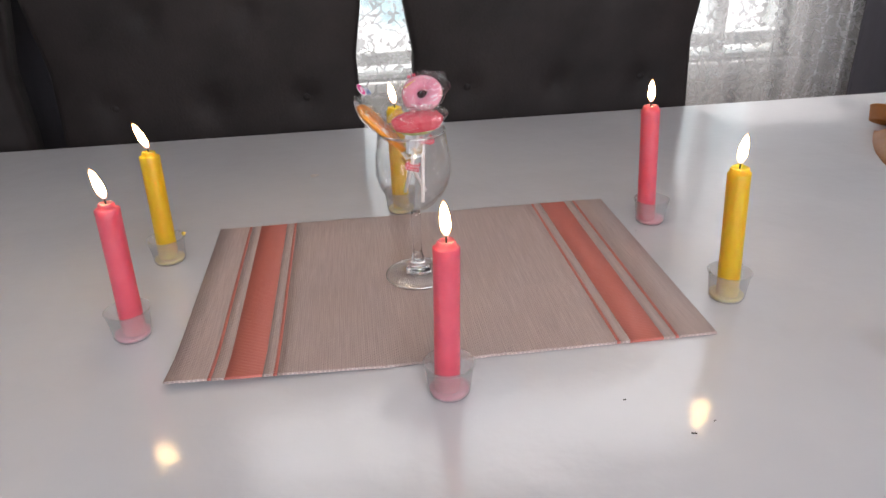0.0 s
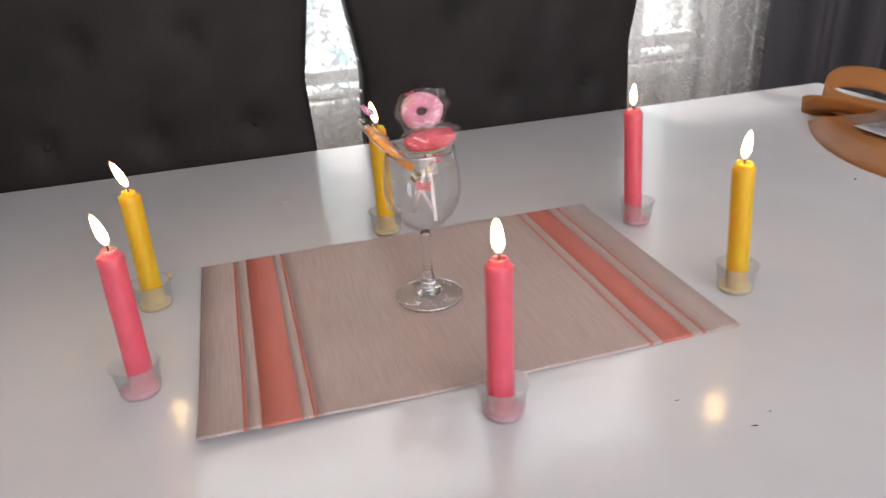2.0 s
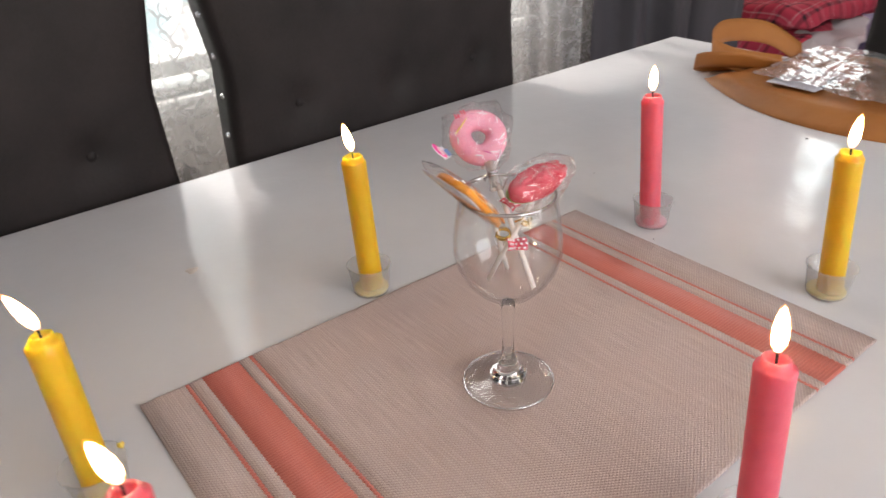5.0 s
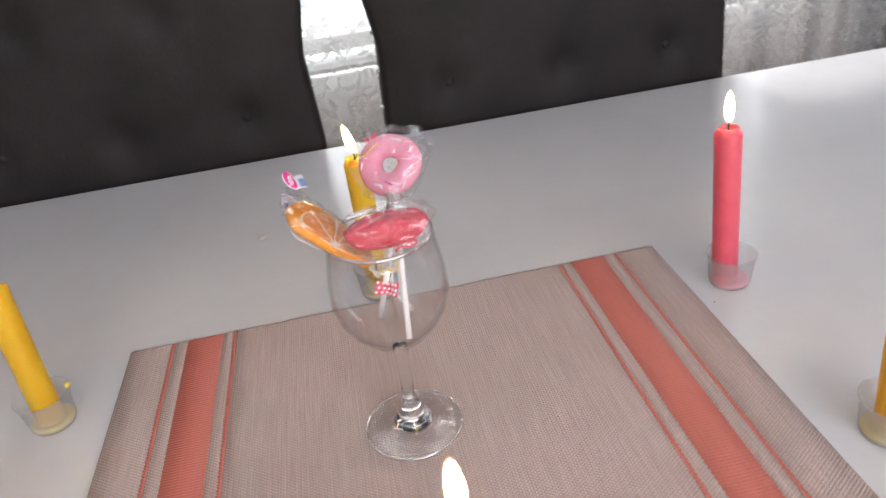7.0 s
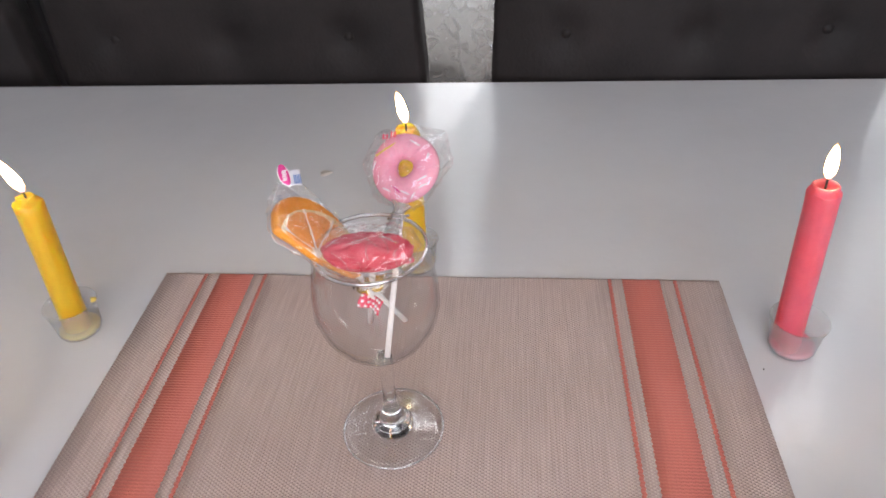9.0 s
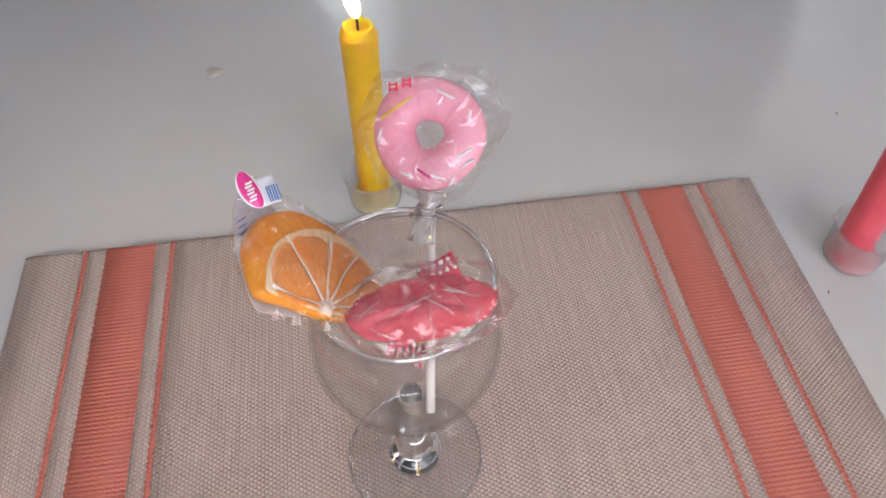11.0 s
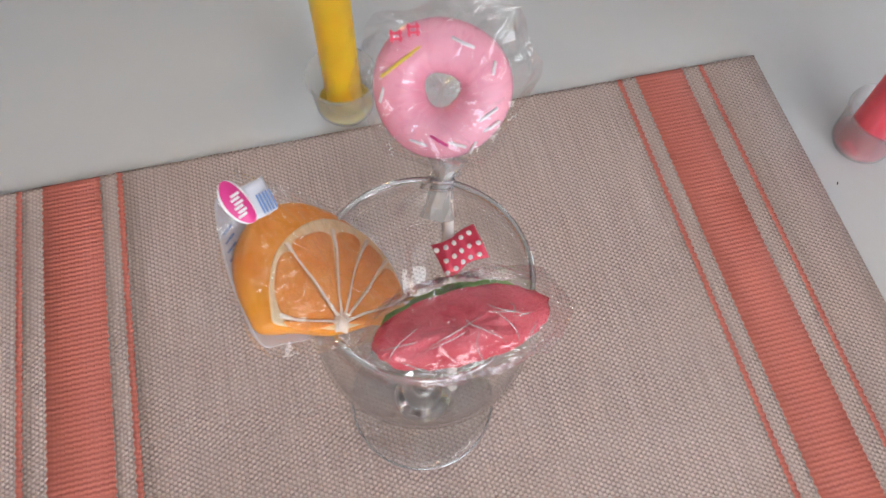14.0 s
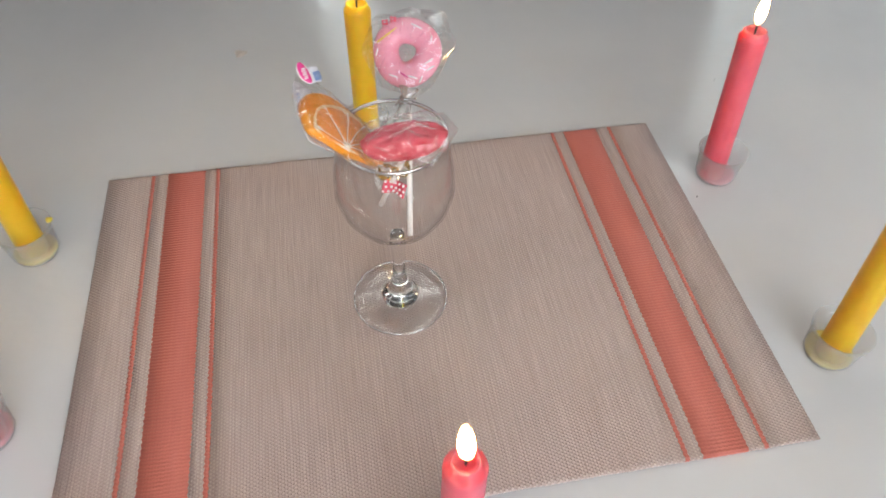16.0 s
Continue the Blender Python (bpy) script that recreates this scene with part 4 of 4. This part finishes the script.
part("wrapper", pouch(melon_bag, 0.0125, 14, 6, 40, 0.0016), WRAP_TIGHT, lolly, "crinkled clear wrapper film", False)
# thin milky tubes put highlight streaks onto the creased film
rng = random.Random(21)
for k in range(14):
    a, reach = rng.uniform(0, 2 * math.pi), rng.uniform(0.006, 0.016)
    x0, z0 = rng.uniform(-0.016, 0.016), rng.uniform(-0.004, 0.009)
    pts = []
    for i in range(6):
        q = i / 5 - 0.5
        px = x0 + reach * q * math.cos(a) + 0.0012 * math.sin(4 * q + k)
        pz = z0 + 0.7 * reach * q * math.sin(a)
        e = 1 - (px / 0.0240) ** 2 - (pz / 0.0125) ** 2
        pts.append((px, 0.0086 * math.sqrt(max(0.0, e)) + 0.0004 - (0.003 if e < 0.02 else 0), pz))
    part("crease_glint", tube(pts, 0.00016, 6, [0.4, 1, 1.2, 1, 0.8, 0.3]), CREASE_GLINT, lolly, "pale strand put in as a highlight along a film crease")
inv = mm.inverted()
part("stick", rod_between((0, -0.016, 0), inv @ Vector((-0.020, 0.006, 0.838)), 0.0017), STICK, lolly)
twist_tie("twist_tie", inv @ Vector((-0.008, -0.016, 0.886)), inv.to_3x3() @ Vector((-0.2, 0.4, -0.9)), 0.0034, GOLD, lolly, 9)
for i in range(5):
    b = box(-0.0004, 0.0004, -0.0018, 0.0018, -0.0001, 0.0001)
    bmesh.ops.transform(b, matrix=inv @ axes((-0.017 + i * 0.0022, -0.0265, 0.893), (0, -0.8, 0.6), (0.2, 0.6, 0.8)), verts=b.verts[:])
    part("print_bar", b, WICK, lolly, "black printed mark", False)
polka_tag(inv @ axes((-0.0128, -0.0125, 0.8690), (-0.25, -0.8, 0.5), (0.3, 0.4, 0.85)), 0.0130, 0.0085, lolly, 1.8)

# ---- paper bag and packing ----
bag = thing("paper_bag", (0.62, 0.05, T), "orange kraft paper bag lying flat with looped handles", "bag")


def bag_top(u, v):
    y = -0.30 + 0.575 * v - 0.06 * u * v
    x = -0.008 + 1.9 * (y - 0.05) ** 2
    x += (0.285 - x) * u
    h = 0.020 * (min(1, u / 0.10) ** 0.6) * (min(1, (1 - v) / 0.06) ** 0.7) + 0.004 * noise.noise((x * 16, y * 9, 3)) * min(1, u * 8)
    return (x, y, max(0.0012, h))


bm = sheet(40, 60, bag_top)
ex = bmesh.ops.extrude_edge_only(bm, edges=[e for e in bm.edges if e.is_boundary])
for g in ex["geom"]:
    if isinstance(g, bmesh.types.BMVert):
        g.co.z = 0.0004
part("bag_body", bm, KRAFT, bag)


def strap(points, width_dir, width, name):
    pts = [Vector(p) for p in points]
    n = len(pts) - 1

    def f(u, v):
        t = u * n
        i = min(int(t), n - 1)
        s = t - i
        p0, p1, p2, p3 = pts[max(i - 1, 0)], pts[i], pts[i + 1], pts[min(i + 2, n)]
        c = 0.5 * ((2 * p1) + (p2 - p0) * s + (2 * p0 - 5 * p1 + 4 * p2 - p3) * s * s + (3 * p1 - p0 - 3 * p2 + p3) * s ** 3)
        return c + Vector(width_dir).normalized() * width * (v - 0.5)
    return part(name, thick(sheet(48, 4, f), 0.0012), KRAFT, bag, "flat looped paper handle")


strap([(0.15, 0.19, 0.020), (0.115, 0.235, 0.030), (0.090, 0.275, 0.030), (0.095, 0.300, 0.020), (0.135, 0.285, 0.010), (0.185, 0.23, 0.014)], (-0.35, -0.3, 0.85), 0.030, "handle")
strap([(0.166, 0.195, 0.018), (0.126, 0.252, 0.028), (0.124, 0.292, 0.042), (0.152, 0.290, 0.060), (0.188, 0.240, 0.058), (0.210, 0.19, 0.028)], (-0.5, -0.42, -0.75), 0.038, "handle")
pack = thing("plastic_packaging", (0.76, 0.14, T + 0.024), "crumpled clear plastic packaging lying on the paper bag", "packaging")


def pack_top(u, v):
    x, y = -0.09 + 0.20 * u + 0.02 * v, -0.14 + 0.24 * v
    z = 0.004 + 0.006 * noise.noise((x * 18, y * 18, 6)) + 0.0025 * noise.noise((x * 70, y * 60, 1))
    return (x, y, max(0.001, z + 0.004))


part("film_sheet", thick(sheet(26, 30, pack_top), 0.0004), WRAP_BAG, pack, "", False)
bm = sheet(10, 10, lambda u, v: (-0.08 + 0.11 * u, 0.0 + 0.07 * v, 0.0012 + 0.0008 * math.sin(u * 4 + v * 2)))
part("paper_insert", thick(bm, 0.0008), LABEL_WHITE, pack, "white paper insert")

# ---- bed in the next room ----
bed = thing("bed", (2.05, 1.05, 0), "low bed with a dark purple sheet", "bed")
part("mattress", box(-0.30, 0.95, -0.75, 0.38, 0.20, 0.46, 0.05, 3), MATTRESS, bed)
part("bed_base", box(-0.28, 0.93, -0.73, 0.36, 0.0, 0.20, 0.01), CHAIR_WOOD, bed)


def folded(name, x, y, z, sx, sy, sz, seed, material, label, turn=0.0):
    """A loosely folded blanket: rounded rim, sagging top, deep soft creases."""
    def f(u, v):
        a, c = 2 * math.pi * u, math.pi * (v - 0.5)
        sq = lambda t: math.copysign(abs(t) ** 0.45, t)
        w = max(0.0, math.cos(c)) ** 0.4
        px, py, pz = sx * sq(math.cos(a)) * w, sy * sq(math.sin(a)) * w, sz * sq(math.sin(c))
        n = noise.noise((px * 7, py * 7, seed)) * 0.034 + noise.noise((px * 17, py * 17, seed + 4)) * 0.018
        return (px + 0.03 * noise.noise((py * 6, pz * 14, seed)), py + 0.03 * noise.noise((px * 6, pz * 14, seed)), pz + n)
    bm = sheet(64, 28, f, True)
    uv = bm.loops.layers.uv.active
    for fc in bm.faces:
        for lp in fc.loops:
            p = lp.vert.co
            lp[uv].uv = ((p.x + 0.6 * p.z) * 2.2 + seed, (p.y + 0.5 * p.z) * 2.2)
    bmesh.ops.remove_doubles(bm, verts=bm.verts[:], dist=0.0004)
    ob = part(name, bm, material)
    ob.matrix_world = pose(x, y, z, 0, 0, turn)
    return tagged(ob, label, "blanket", "blankets on the bed")


folded("blanket", 2.12, 1.05, 0.490, 0.30, 0.30, 0.045, 3, PLAID, "folded red plaid blanket at the bottom of the heap", 8)
folded("blanket", 2.06, 0.76, 0.512, 0.22, 0.10, 0.014, 5, STRIPE_WHITE, "pale blanket edge folded into the heap", 20)
folded("blanket", 2.14, 1.03, 0.588, 0.27, 0.32, 0.042, 8, PLAID, "crumpled red and black plaid blanket on top of the heap", -6)
